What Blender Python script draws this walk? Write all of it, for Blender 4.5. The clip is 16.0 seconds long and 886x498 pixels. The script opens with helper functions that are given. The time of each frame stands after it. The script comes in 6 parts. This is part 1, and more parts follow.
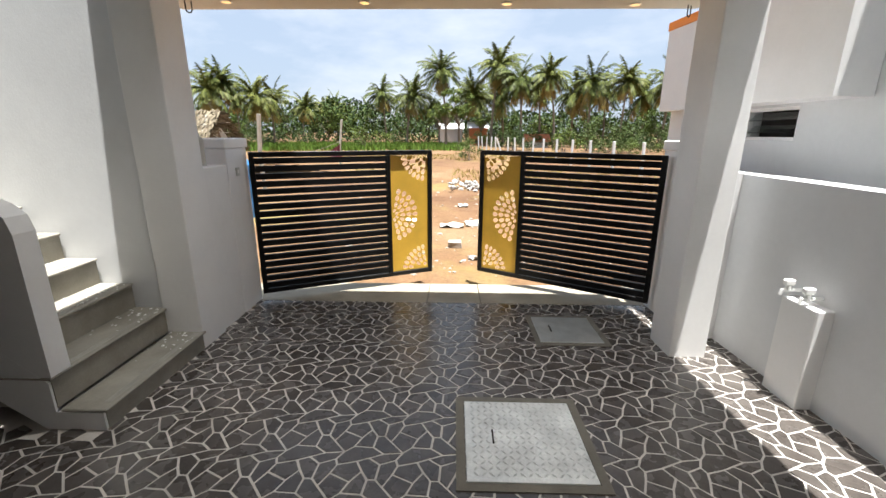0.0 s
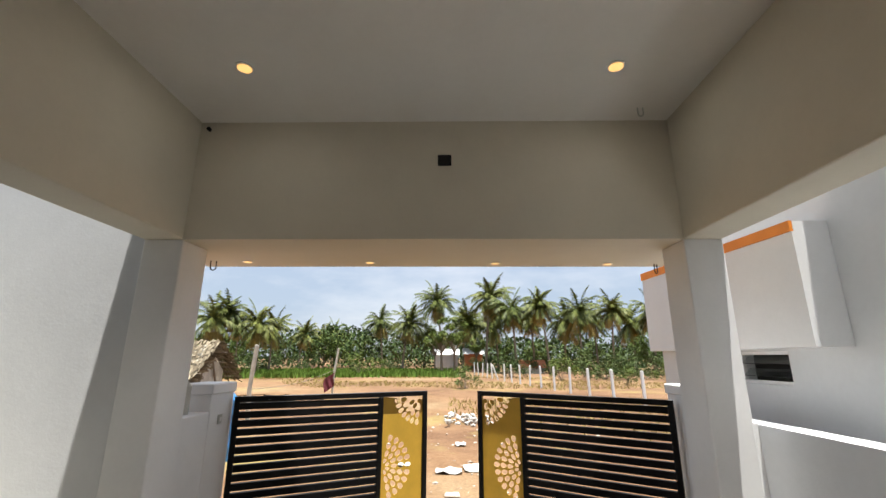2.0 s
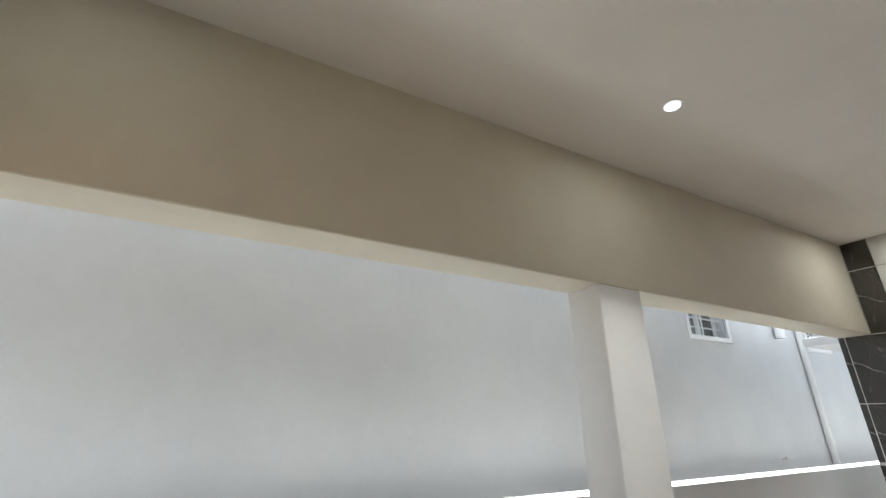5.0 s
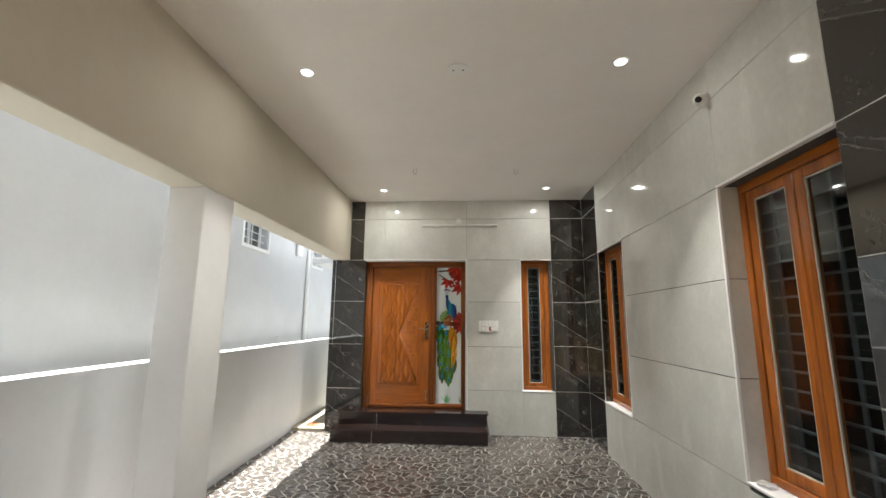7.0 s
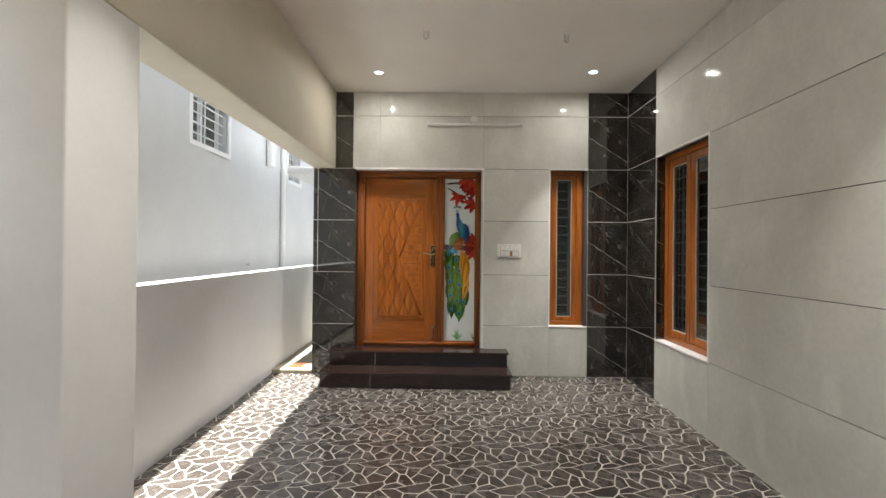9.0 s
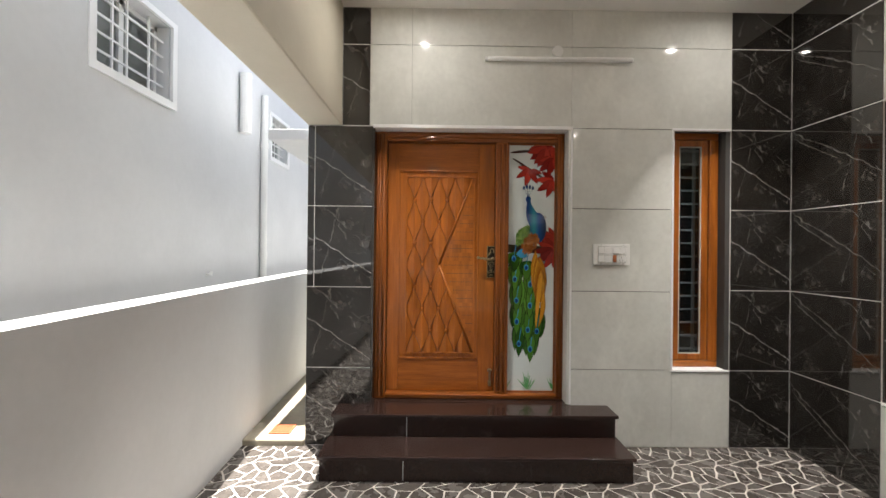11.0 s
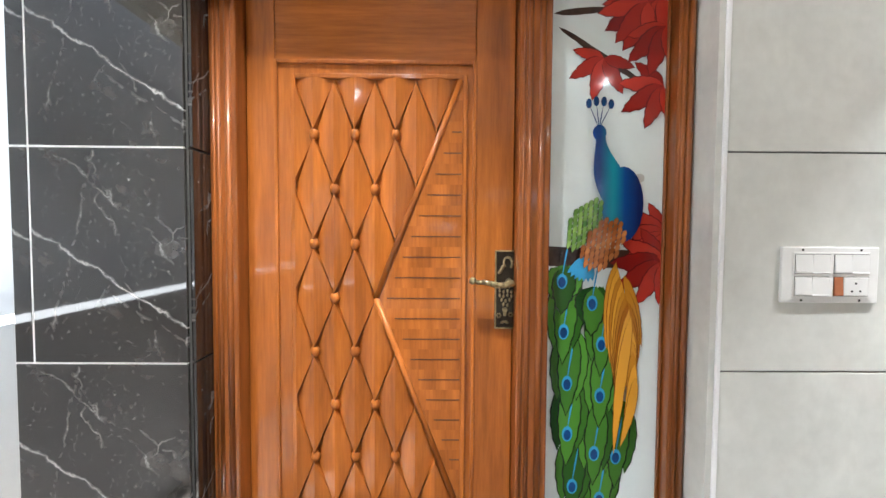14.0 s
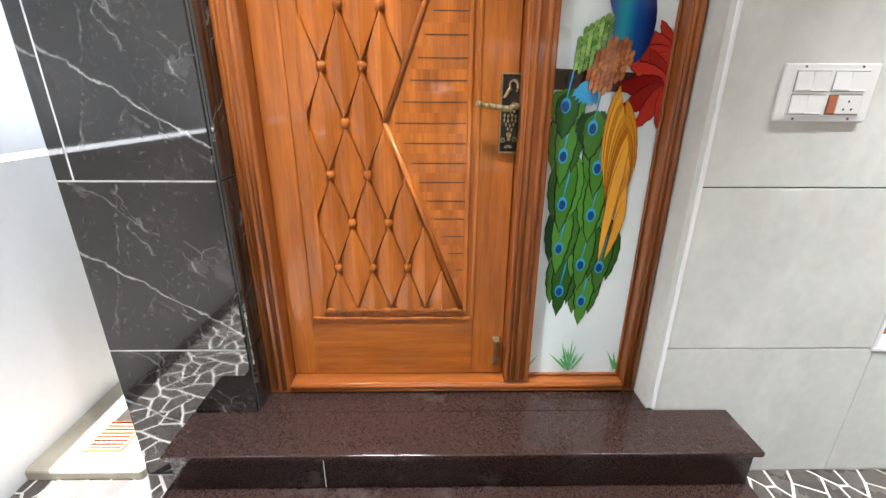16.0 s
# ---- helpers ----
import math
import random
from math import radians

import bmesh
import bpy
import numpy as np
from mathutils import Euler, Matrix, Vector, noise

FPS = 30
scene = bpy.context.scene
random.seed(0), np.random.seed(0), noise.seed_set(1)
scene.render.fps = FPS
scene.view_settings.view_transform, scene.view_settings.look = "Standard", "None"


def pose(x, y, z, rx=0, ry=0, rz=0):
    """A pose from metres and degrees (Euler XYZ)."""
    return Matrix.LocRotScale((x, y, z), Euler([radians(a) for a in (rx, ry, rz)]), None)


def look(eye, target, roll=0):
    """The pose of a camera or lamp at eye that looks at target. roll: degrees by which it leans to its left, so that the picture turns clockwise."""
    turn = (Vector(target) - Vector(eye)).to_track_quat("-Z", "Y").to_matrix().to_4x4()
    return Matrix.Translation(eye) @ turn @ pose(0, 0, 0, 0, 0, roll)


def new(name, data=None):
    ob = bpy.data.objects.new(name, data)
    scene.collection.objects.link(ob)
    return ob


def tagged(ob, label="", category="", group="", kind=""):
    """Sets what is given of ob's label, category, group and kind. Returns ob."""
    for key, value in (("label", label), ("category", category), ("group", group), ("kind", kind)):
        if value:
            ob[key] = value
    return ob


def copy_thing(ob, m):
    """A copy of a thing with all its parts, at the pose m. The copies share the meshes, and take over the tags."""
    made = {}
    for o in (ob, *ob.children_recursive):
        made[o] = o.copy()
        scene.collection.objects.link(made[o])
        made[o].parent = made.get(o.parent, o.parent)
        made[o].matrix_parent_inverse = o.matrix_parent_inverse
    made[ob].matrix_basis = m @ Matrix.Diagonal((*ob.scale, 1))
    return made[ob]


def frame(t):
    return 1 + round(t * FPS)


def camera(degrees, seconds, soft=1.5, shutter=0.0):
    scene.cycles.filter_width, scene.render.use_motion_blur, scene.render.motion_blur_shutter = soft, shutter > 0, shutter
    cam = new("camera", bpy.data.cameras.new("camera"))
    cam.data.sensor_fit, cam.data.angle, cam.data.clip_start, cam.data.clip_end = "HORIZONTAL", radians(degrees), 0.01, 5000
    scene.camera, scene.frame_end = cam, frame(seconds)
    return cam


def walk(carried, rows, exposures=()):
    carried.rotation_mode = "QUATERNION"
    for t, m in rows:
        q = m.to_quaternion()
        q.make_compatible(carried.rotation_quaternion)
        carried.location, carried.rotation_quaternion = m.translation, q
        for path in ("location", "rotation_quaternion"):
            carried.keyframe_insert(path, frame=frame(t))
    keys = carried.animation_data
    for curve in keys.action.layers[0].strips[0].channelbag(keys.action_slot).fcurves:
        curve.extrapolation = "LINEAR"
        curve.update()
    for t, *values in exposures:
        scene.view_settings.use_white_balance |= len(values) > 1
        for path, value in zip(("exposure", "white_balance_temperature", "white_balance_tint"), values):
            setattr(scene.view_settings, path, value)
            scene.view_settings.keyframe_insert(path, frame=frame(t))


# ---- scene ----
cam = camera(92.9, 16.0)

PATH = [
    (0, (1.326, -3.768, 1.461), (1.374, -5.695, 0.93), 0.3),
    (0.5, (1.321, -3.739, 1.509), (1.375, -5.719, 1.229), 0.3),
    (1, (1.331, -3.721, 1.569), (1.382, -5.721, 1.565), 0.3),
    (1.5, (1.34, -3.712, 1.595), (1.385, -5.694, 1.862), 0.2),
    (2, (1.33, -3.793, 1.612), (1.363, -5.729, 2.113), 0.2),
    (2.5, (1.393, -4.057, 1.633), (1.354, -5.937, 2.315), 0.2),
    (3, (1.473, -4.308, 1.643), (1.296, -6.129, 2.451), 0.1),
    (3.5, (1.529, -4.591, 1.621), (0.876, -6.274, 2.482), 0.1),
    (4, (1.58, -4.897, 1.613), (0.189, -6.046, 2.475), 0.1),
    (4.5, (1.521, -5.153, 1.67), (-0.302, -5.31, 2.478), 1.2),
    (4.7, (1.468, -5.21, 1.668), (-0.342, -4.923, 2.468), 1.5),
    (6.8, (1.537, -6.074, 1.531), (1.404, -4.122, 1.948), 0.5),
    (7, (1.533, -6.052, 1.507), (1.406, -4.085, 1.847), 0.5),
    (7.5, (1.518, -5.968, 1.447), (1.401, -3.978, 1.616), 0.5),
    (8, (1.424, -5.655, 1.429), (1.327, -3.658, 1.49), 0.5),
    (8.2, (1.377, -5.514, 1.441), (1.291, -3.516, 1.476), 0.5),
    (10.3, (0.651, -3.771, 1.421), (0.673, -1.771, 1.424), 0.7),
    (10.5, (0.605, -3.61, 1.436), (0.623, -1.61, 1.44), 0.7),
    (11, (0.508, -3.155, 1.467), (0.522, -1.155, 1.471), 0.6),
    (11.5, (0.553, -2.67, 1.496), (0.557, -0.67, 1.509), 0.5),
    (12, (0.614, -2.184, 1.527), (0.614, -0.184, 1.561), 0.4),
    (12.5, (0.636, -1.701, 1.576), (0.643, 0.298, 1.629), 0.3),
    (13, (0.681, -1.346, 1.587), (0.699, 0.653, 1.647), 0.4),
    (13.5, (0.695, -1.214, 1.579), (0.716, 0.786, 1.598), 0.5),
    (14, (0.701, -1.176, 1.56), (0.717, 0.822, 1.477), 0.4),
    (14.5, (0.7, -1.167, 1.531), (0.718, 0.821, 1.309), 0.4),
    (15, (0.702, -1.174, 1.5), (0.72, 0.787, 1.11), 0.4),
    (15.5, (0.691, -1.22, 1.463), (0.711, 0.704, 0.917), 0.4),
    (16, (0.67, -1.289, 1.435), (0.7, 0.589, 0.748), 0.3),
]

EXPOSURES = [(0, 1.7, 6150, 9), (1.5, 1.5, 6250, 9), (2.5, 1.55, 6250, 9), (3.6, 1.57, 6150, 8), (4.5, 1.85, 6000, 7), (4.7, 1.95, 6000, 7), (6.8, 2.42, 6250, 7), (10.5, 2.24, 6400, 10), (12, 2.5, 6350, 11), (13, 3.0, 6150, 10), (14.5, 3.35, 5650, 8), (16, 3.3, 5750, 9)]
SUN, SKY, LAMP, SPILL = 4.8, 0.085, 3.0, 0.8

walk(cam, [(t, look(eye, target, roll)) for t, eye, target, roll in PATH], EXPOSURES)

# ---- world and sun ----
SUN_LEAN_X, SUN_LEAN_Y = -0.085, 0.11          # the sun stands almost overhead
world = bpy.data.worlds.new("world")
scene.world = world
world.use_nodes = True
wn, wl = world.node_tree.nodes, world.node_tree.links
wn.clear()
w_out = wn.new("ShaderNodeOutputWorld")
w_bg = wn.new("ShaderNodeBackground")
w_sky = wn.new("ShaderNodeTexSky")
w_sky.sky_type = "NISHITA"
w_sky.sun_disc = False
w_sky.sun_elevation = radians(83.7)
w_sky.sun_rotation = math.atan2(SUN_LEAN_X, SUN_LEAN_Y)
w_sky.dust_density, w_sky.air_density = 2.2, 1.0
w_co = wn.new("ShaderNodeTexCoord")
w_map = wn.new("ShaderNodeMapping")
w_map.inputs["Scale"].default_value = (2.2, 2.2, 6.5)
w_noise = wn.new("ShaderNodeTexNoise")
w_noise.inputs["Scale"].default_value, w_noise.inputs["Detail"].default_value, w_noise.inputs["Roughness"].default_value = 1.6, 7, 0.56
w_ramp = wn.new("ShaderNodeValToRGB")
w_ramp.color_ramp.elements[0].position, w_ramp.color_ramp.elements[1].position = 0.40, 0.66
w_ramp.color_ramp.elements[0].color = (0.60, 0.69, 0.82, 1)     # thin grey-blue haze
w_ramp.color_ramp.elements[1].color = (0.93, 0.95, 1.0, 1)      # sunlit cloud
w_gain = wn.new("ShaderNodeMixRGB")
w_gain.blend_type = "MULTIPLY"
w_gain.inputs[0].default_value = 1.0
w_gain.inputs[2].default_value = (3.7, 3.7, 3.7, 1)
w_mix = wn.new("ShaderNodeMixRGB")
w_mix.inputs[0].default_value = 0.86
wl.new(w_co.outputs["Generated"], w_map.inputs["Vector"])
wl.new(w_map.outputs[0], w_noise.inputs["Vector"])
wl.new(w_noise.outputs[0], w_ramp.inputs[0])
wl.new(w_ramp.outputs[0], w_gain.inputs[1])
wl.new(w_gain.outputs[0], w_mix.inputs[2])
wl.new(w_sky.outputs[0], w_mix.inputs[1])
wl.new(w_mix.outputs[0], w_bg.inputs[0])
w_bg.inputs[1].default_value = SKY
wl.new(w_bg.outputs[0], w_out.inputs[0])

sun_data = bpy.data.lights.new("sun", "SUN")
sun_data.energy, sun_data.angle, sun_data.color = SUN, radians(0.6), (1.0, 0.95, 0.87)
sun = new("sun", sun_data)
sun.matrix_world = look((SUN_LEAN_X * 20, SUN_LEAN_Y * 20 - 4, 20), (0, -4, 0))


# ---- materials ----
def nodes_of(name):
    m = bpy.data.materials.new(name)
    m.use_nodes = True
    return m, m.node_tree.nodes, m.node_tree.links, m.node_tree.nodes["Principled BSDF"]


def noise_at(n, l, co, scale, detail=4, rough=0.5, stretch=None):
    tex = n.new("ShaderNodeTexNoise")
    tex.inputs["Scale"].default_value, tex.inputs["Detail"].default_value, tex.inputs["Roughness"].default_value = scale, detail, rough
    if stretch:
        mp = n.new("ShaderNodeMapping")
        mp.inputs["Scale"].default_value = stretch
        l.new(co, mp.inputs["Vector"])
        co = mp.outputs[0]
    l.new(co, tex.inputs["Vector"])
    return tex.outputs[0]


def ramp_of(n, l, fac, stops):
    r = n.new("ShaderNodeValToRGB")
    el = r.color_ramp.elements
    while len(el) < len(stops):
        el.new(0.5)
    for e, (p, c) in zip(el, stops):
        e.position, e.color = p, (*c, 1) if len(c) == 3 else c
    l.new(fac, r.inputs[0])
    return r.outputs[0]


def blend(n, l, kind, fac, a, b):
    mx = n.new("ShaderNodeMixRGB")
    mx.blend_type = kind
    for sock, v in zip(mx.inputs, (fac, a, b)):
        if isinstance(v, (int, float)):
            sock.default_value = v
        elif isinstance(v, tuple):
            sock.default_value = (*v, 1)
        else:
            l.new(v, sock)
    return mx.outputs[0]


def bump_of(n, l, bsdf, height, strength, distance=0.01):
    b = n.new("ShaderNodeBump")
    b.inputs["Strength"].default_value, b.inputs["Distance"].default_value = strength, distance
    l.new(height, b.inputs["Height"])
    l.new(b.outputs[0], bsdf.inputs["Normal"])


def place(n, random_shift=False):
    g = n.new("ShaderNodeNewGeometry")
    return g.outputs["Position"]


def shifted(n, l, amount=13.0):
    """World place, moved by each object's own random number, so that like pieces differ."""
    g, i = n.new("ShaderNodeNewGeometry"), n.new("ShaderNodeObjectInfo")
    mul = n.new("ShaderNodeMath")
    mul.operation = "MULTIPLY"
    mul.inputs[1].default_value = amount
    l.new(i.outputs["Random"], mul.inputs[0])
    add = n.new("ShaderNodeVectorMath")
    l.new(g.outputs["Position"], add.inputs[0])
    l.new(mul.outputs[0], add.inputs[1])
    return add.outputs[0], i.outputs["Random"]


def plain(name, color, rough=0.5, metal=0.0, vary=0.12, scale=6.0, bump=0.0, bump_scale=120.0, coat=0.0, spec=0.5):
    """A paint, plaster, metal or plastic with two scales of variation."""
    m, n, l, b = nodes_of(name)
    co = place(n)
    lo = tuple(c * (1 - vary) for c in color)
    hi = tuple(min(1, c * (1 + vary * 0.5)) for c in color)
    base = ramp_of(n, l, noise_at(n, l, co, scale, 5, 0.6), [(0.3, lo), (0.7, hi)])
    fine = ramp_of(n, l, noise_at(n, l, co, scale * 18, 3), [(0.3, (1 - vary * 0.5,) * 3), (0.65, (1, 1, 1))])
    l.new(blend(n, l, "MULTIPLY", 0.7, base, fine), b.inputs["Base Color"])
    b.inputs["Roughness"].default_value, b.inputs["Metallic"].default_value = rough, metal
    b.inputs["Specular IOR Level"].default_value, b.inputs["Coat Weight"].default_value = spec, coat
    b.inputs["Coat Roughness"].default_value = 0.08
    if bump:
        bump_of(n, l, b, noise_at(n, l, co, bump_scale, 4, 0.6), bump, 0.004)
    return m


def wood_mat(name, along="z", dark=(0.225, 0.063, 0.010), light=(0.49, 0.148, 0.019), rough=0.40):
    m, n, l, b = nodes_of(name)
    co, rnd = shifted(n, l, 3.0)
    st = {"z": (9, 9, 0.7), "x": (0.7, 9, 9), "y": (9, 0.7, 9)}[along]
    g1 = noise_at(n, l, co, 2.2, 6, 0.62, st)
    g2 = noise_at(n, l, co, 14, 4, 0.6, st)
    c1 = ramp_of(n, l, g1, [(0.28, dark), (0.5, tuple((a + c) / 2 for a, c in zip(dark, light))), (0.68, light)])
    c2 = ramp_of(n, l, g2, [(0.3, (0.72, 0.68, 0.62)), (0.6, (1, 1, 1))])
    l.new(blend(n, l, "MULTIPLY", 0.6, c1, c2), b.inputs["Base Color"])
    b.inputs["Roughness"].default_value = rough
    b.inputs["Specular IOR Level"].default_value = 0.15
    b.inputs["Coat Weight"].default_value, b.inputs["Coat Roughness"].default_value = 0.7, 0.07
    bump_of(n, l, b, g2, 0.04, 0.002)
    return m


def black_marble(name, along, shift):
    """Polished black marble tile print: one bold slanting vein, a few fine ones, smoky patches and flecks, alike on every tile."""
    m, n, l, b = nodes_of(name)
    tc = n.new("ShaderNodeTexCoord")
    sp = n.new("ShaderNodeSeparateXYZ")
    l.new(tc.outputs["Object"], sp.inputs[0])

    def calc(op, a, c=0.0):
        k = n.new("ShaderNodeMath")
        k.operation = op
        for q, v in ((0, a), (1, c)):
            if isinstance(v, (int, float)):
                k.inputs[q].default_value = v
            else:
                l.new(v, k.inputs[q])
        return k.outputs[0]
    u = calc("ADD", calc("MULTIPLY", sp.outputs["X" if along == "x" else "Y"], 1.0 if along == "x" else -1.0), shift)
    cb = n.new("ShaderNodeCombineXYZ")
    l.new(u, cb.inputs[0])
    l.new(sp.outputs["Z"], cb.inputs[1])
    co = cb.outputs[0]

    def vein(nu, nw, c, wander, width, level, lo, hi, gate):
        """A thin uneven line nu * u + nw * w = c, broken up by a noise."""
        d = calc("ADD", calc("MULTIPLY", u, nu), calc("MULTIPLY", sp.outputs["Z"], nw))
        d = calc("ADD", d, calc("MULTIPLY", calc("SUBTRACT", noise_at(n, l, co, 7.0, 7, 0.62), 0.5), wander))
        d = calc("ABSOLUTE", calc("SUBTRACT", d, c))
        mr = n.new("ShaderNodeMapRange")
        mr.inputs["From Min"].default_value, mr.inputs["From Max"].default_value = width, 0.0
        mr.inputs["To Min"].default_value, mr.inputs["To Max"].default_value = 0.0, level
        l.new(d, mr.inputs["Value"])
        g = ramp_of(n, l, noise_at(n, l, co, gate, 5, 0.65), [(lo, (0, 0, 0)), (hi, (1, 1, 1))])
        return blend(n, l, "MULTIPLY", 1.0, mr.outputs[0], g)
    v = vein(0.533, 0.846, 0.313, 0.11, 0.0058, 0.95 if along == "x" else 0.34, 0.34, 0.58, 10)
    for q in ((0.533, 0.846, 0.275, 0.09, 0.0045, 0.40, 0.46, 0.60, 7), (0.97, -0.24, 0.030, 0.10, 0.0050, 0.55, 0.48, 0.62, 8),
              (0.93, -0.36, 0.372, 0.10, 0.0045, 0.45, 0.46, 0.60, 11), (0.80, 0.60, 0.470, 0.14, 0.0040, 0.40, 0.47, 0.62, 10),
              (0.95, 0.30, 0.330, 0.16, 0.0035, 0.40, 0.48, 0.62, 12), (0.60, -0.80, -0.05, 0.20, 0.0035, 0.35, 0.50, 0.62, 9), (0.533, 0.846, 0.52, 0.14, 0.0040, 0.40, 0.45, 0.6, 8)):
        v = blend(n, l, "ADD", 1.0, v, vein(*q))
    fleck = ramp_of(n, l, noise_at(n, l, co, 75, 4, 0.7), [(0.61, (0, 0, 0)), (0.72, (0.45,) * 3)])
    fleck = blend(n, l, "MULTIPLY", 1.0, fleck, ramp_of(n, l, noise_at(n, l, co, 6, 4, 0.6), [(0.42, (0, 0, 0)), (0.62, (1, 1, 1))]))
    v = blend(n, l, "ADD", 1.0, v, fleck)
    cloud = ramp_of(n, l, noise_at(n, l, co, 5, 7, 0.68), [(0.36, (0.0095, 0.0075, 0.0062)), (0.55, (0.024, 0.021, 0.018)), (0.74, (0.085, 0.078, 0.071))])
    l.new(blend(n, l, "MIX", v, cloud, (0.50, 0.49, 0.47)), b.inputs["Base Color"])
    b.inputs["Roughness"].default_value = 0.045
    b.inputs["Specular IOR Level"].default_value = 1.0
    return m


def grey_marble(name):
    m, n, l, b = nodes_of(name)
    co, rnd = shifted(n, l, 11.0)
    base = ramp_of(n, l, noise_at(n, l, co, 1.7, 6, 0.6), [(0.3, (0.58, 0.585, 0.55)), (0.7, (0.70, 0.705, 0.665))])
    streak = ramp_of(n, l, noise_at(n, l, co, 3.2, 7, 0.62, (1.4, 1.4, 0.55)), [(0.52, (0, 0, 0)), (0.74, (1, 1, 1))])
    fine = ramp_of(n, l, noise_at(n, l, co, 30, 4), [(0.3, (0.94,) * 3), (0.65, (1, 1, 1))])
    c = blend(n, l, "MIX", blend(n, l, "MULTIPLY", 1.0, streak, (0.5, 0.5, 0.5)), base, (0.83, 0.835, 0.785))
    l.new(blend(n, l, "MULTIPLY", 1.0, c, fine), b.inputs["Base Color"])
    b.inputs["Roughness"].default_value = 0.07
    b.inputs["Specular IOR Level"].default_value = 0.42
    return m


def granite(name):
    m, n, l, b = nodes_of(name)
    co = place(n)
    sp = ramp_of(n, l, noise_at(n, l, co, 170, 3, 0.7), [(0.33, (0.014, 0.009, 0.008)), (0.52, (0.032, 0.018, 0.015)), (0.76, (0.058, 0.032, 0.026))])
    dust = ramp_of(n, l, noise_at(n, l, co, 3.5, 6, 0.68), [(0.58, (0, 0, 0)), (0.8, (0.32,) * 3)])
    l.new(blend(n, l, "MIX", dust, sp, (0.2, 0.18, 0.17)), b.inputs["Base Color"])
    l.new(ramp_of(n, l, noise_at(n, l, co, 4, 5, 0.6), [(0.4, (0.09,) * 3), (0.75, (0.32,) * 3)]), b.inputs["Roughness"])
    return m


def stone_mat(name):
    m, n, l, b = nodes_of(name)
    g = n.new("ShaderNodeNewGeometry")
    i = n.new("ShaderNodeObjectInfo")
    co = g.outputs["Position"]
    tone = ramp_of(n, l, noise_at(n, l, co, 5.5, 5, 0.6), [(0.3, (0.072, 0.063, 0.057)), (0.7, (0.142, 0.127, 0.115))])
    isl = ramp_of(n, l, g.outputs["Random Per Island"], [(0.0, (0.82, 0.80, 0.79)), (1.0, (1, 1, 1))])
    ob = ramp_of(n, l, i.outputs["Random"], [(0.0, (0.84, 0.83, 0.82)), (1.0, (1, 1, 1))])
    fine = ramp_of(n, l, noise_at(n, l, co, 90, 4, 0.7), [(0.3, (0.72,) * 3), (0.68, (1.0,) * 3)])
    c = blend(n, l, "MULTIPLY", 1.0, blend(n, l, "MULTIPLY", 1.0, tone, isl), ob)
    l.new(blend(n, l, "MULTIPLY", 1.0, c, fine), b.inputs["Base Color"])
    l.new(ramp_of(n, l, noise_at(n, l, co, 9, 4), [(0.3, (0.20,) * 3), (0.75, (0.35,) * 3)]), b.inputs["Roughness"])
    bump_of(n, l, b, noise_at(n, l, co, 160, 4, 0.6), 0.12, 0.002)
    return m


def dirt_mat(name):
    m, n, l, b = nodes_of(name)
    co = place(n)
    big = ramp_of(n, l, noise_at(n, l, co, 0.09, 5, 0.6), [(0.36, (0.165, 0.095, 0.055)), (0.52, (0.245, 0.148, 0.080)), (0.68, (0.265, 0.198, 0.115))])
    mid = ramp_of(n, l, noise_at(n, l, co, 1.1, 7, 0.65), [(0.3, (0.66, 0.6, 0.56)), (0.62, (1, 1, 1))])
    fine = ramp_of(n, l, noise_at(n, l, co, 22, 5, 0.7), [(0.3, (0.6,) * 3), (0.65, (1.05,) * 3)])
    c = blend(n, l, "MULTIPLY", 1.0, blend(n, l, "MULTIPLY", 1.0, big, mid), fine)
    grass = ramp_of(n, l, noise_at(n, l, co, 0.22, 6, 0.7), [(0.54, (0, 0, 0)), (0.66, (0.75,) * 3)])
    c = blend(n, l, "MIX", grass, c, (0.24, 0.19, 0.07))
    l.new(c, b.inputs["Base Color"])
    b.inputs["Roughness"].default_value = 0.95
    b.inputs["Specular IOR Level"].default_value = 0.15
    bump_of(n, l, b, noise_at(n, l, co, 9, 6, 0.7), 0.6, 0.05)
    return m


def leaf_mat(name, dark, light, rough=0.5):
    m, n, l, b = nodes_of(name)
    g = n.new("ShaderNodeNewGeometry")
    i = n.new("ShaderNodeObjectInfo")
    c = ramp_of(n, l, g.outputs["Random Per Island"], [(0.0, dark), (1.0, light)])
    o = ramp_of(n, l, i.outputs["Random"], [(0.0, (0.75, 0.8, 0.7)), (1.0, (1.1, 1.05, 0.9))])
    l.new(blend(n, l, "MULTIPLY", 1.0, c, o), b.inputs["Base Color"])
    b.inputs["Roughness"].default_value = rough
    b.inputs["Specular IOR Level"].default_value = 0.12 if rough > 0.3 else 0.3
    return m


def glass_mat(name, tint=(0.8, 0.85, 0.85)):
    m, n, l, b = nodes_of(name)
    b.inputs["Base Color"].default_value = (*tint, 1)
    b.inputs["Roughness"].default_value = 0.02
    b.inputs["Transmission Weight"].default_value = 1.0
    b.inputs["IOR"].default_value = 1.45
    return m


def glow_mat(name, color, strength):
    m, n, l, b = nodes_of(name)
    b.inputs["Base Color"].default_value = (0.8, 0.8, 0.78, 1)
    b.inputs["Emission Color"].default_value = (*color, 1)
    b.inputs["Emission Strength"].default_value = strength
    return m


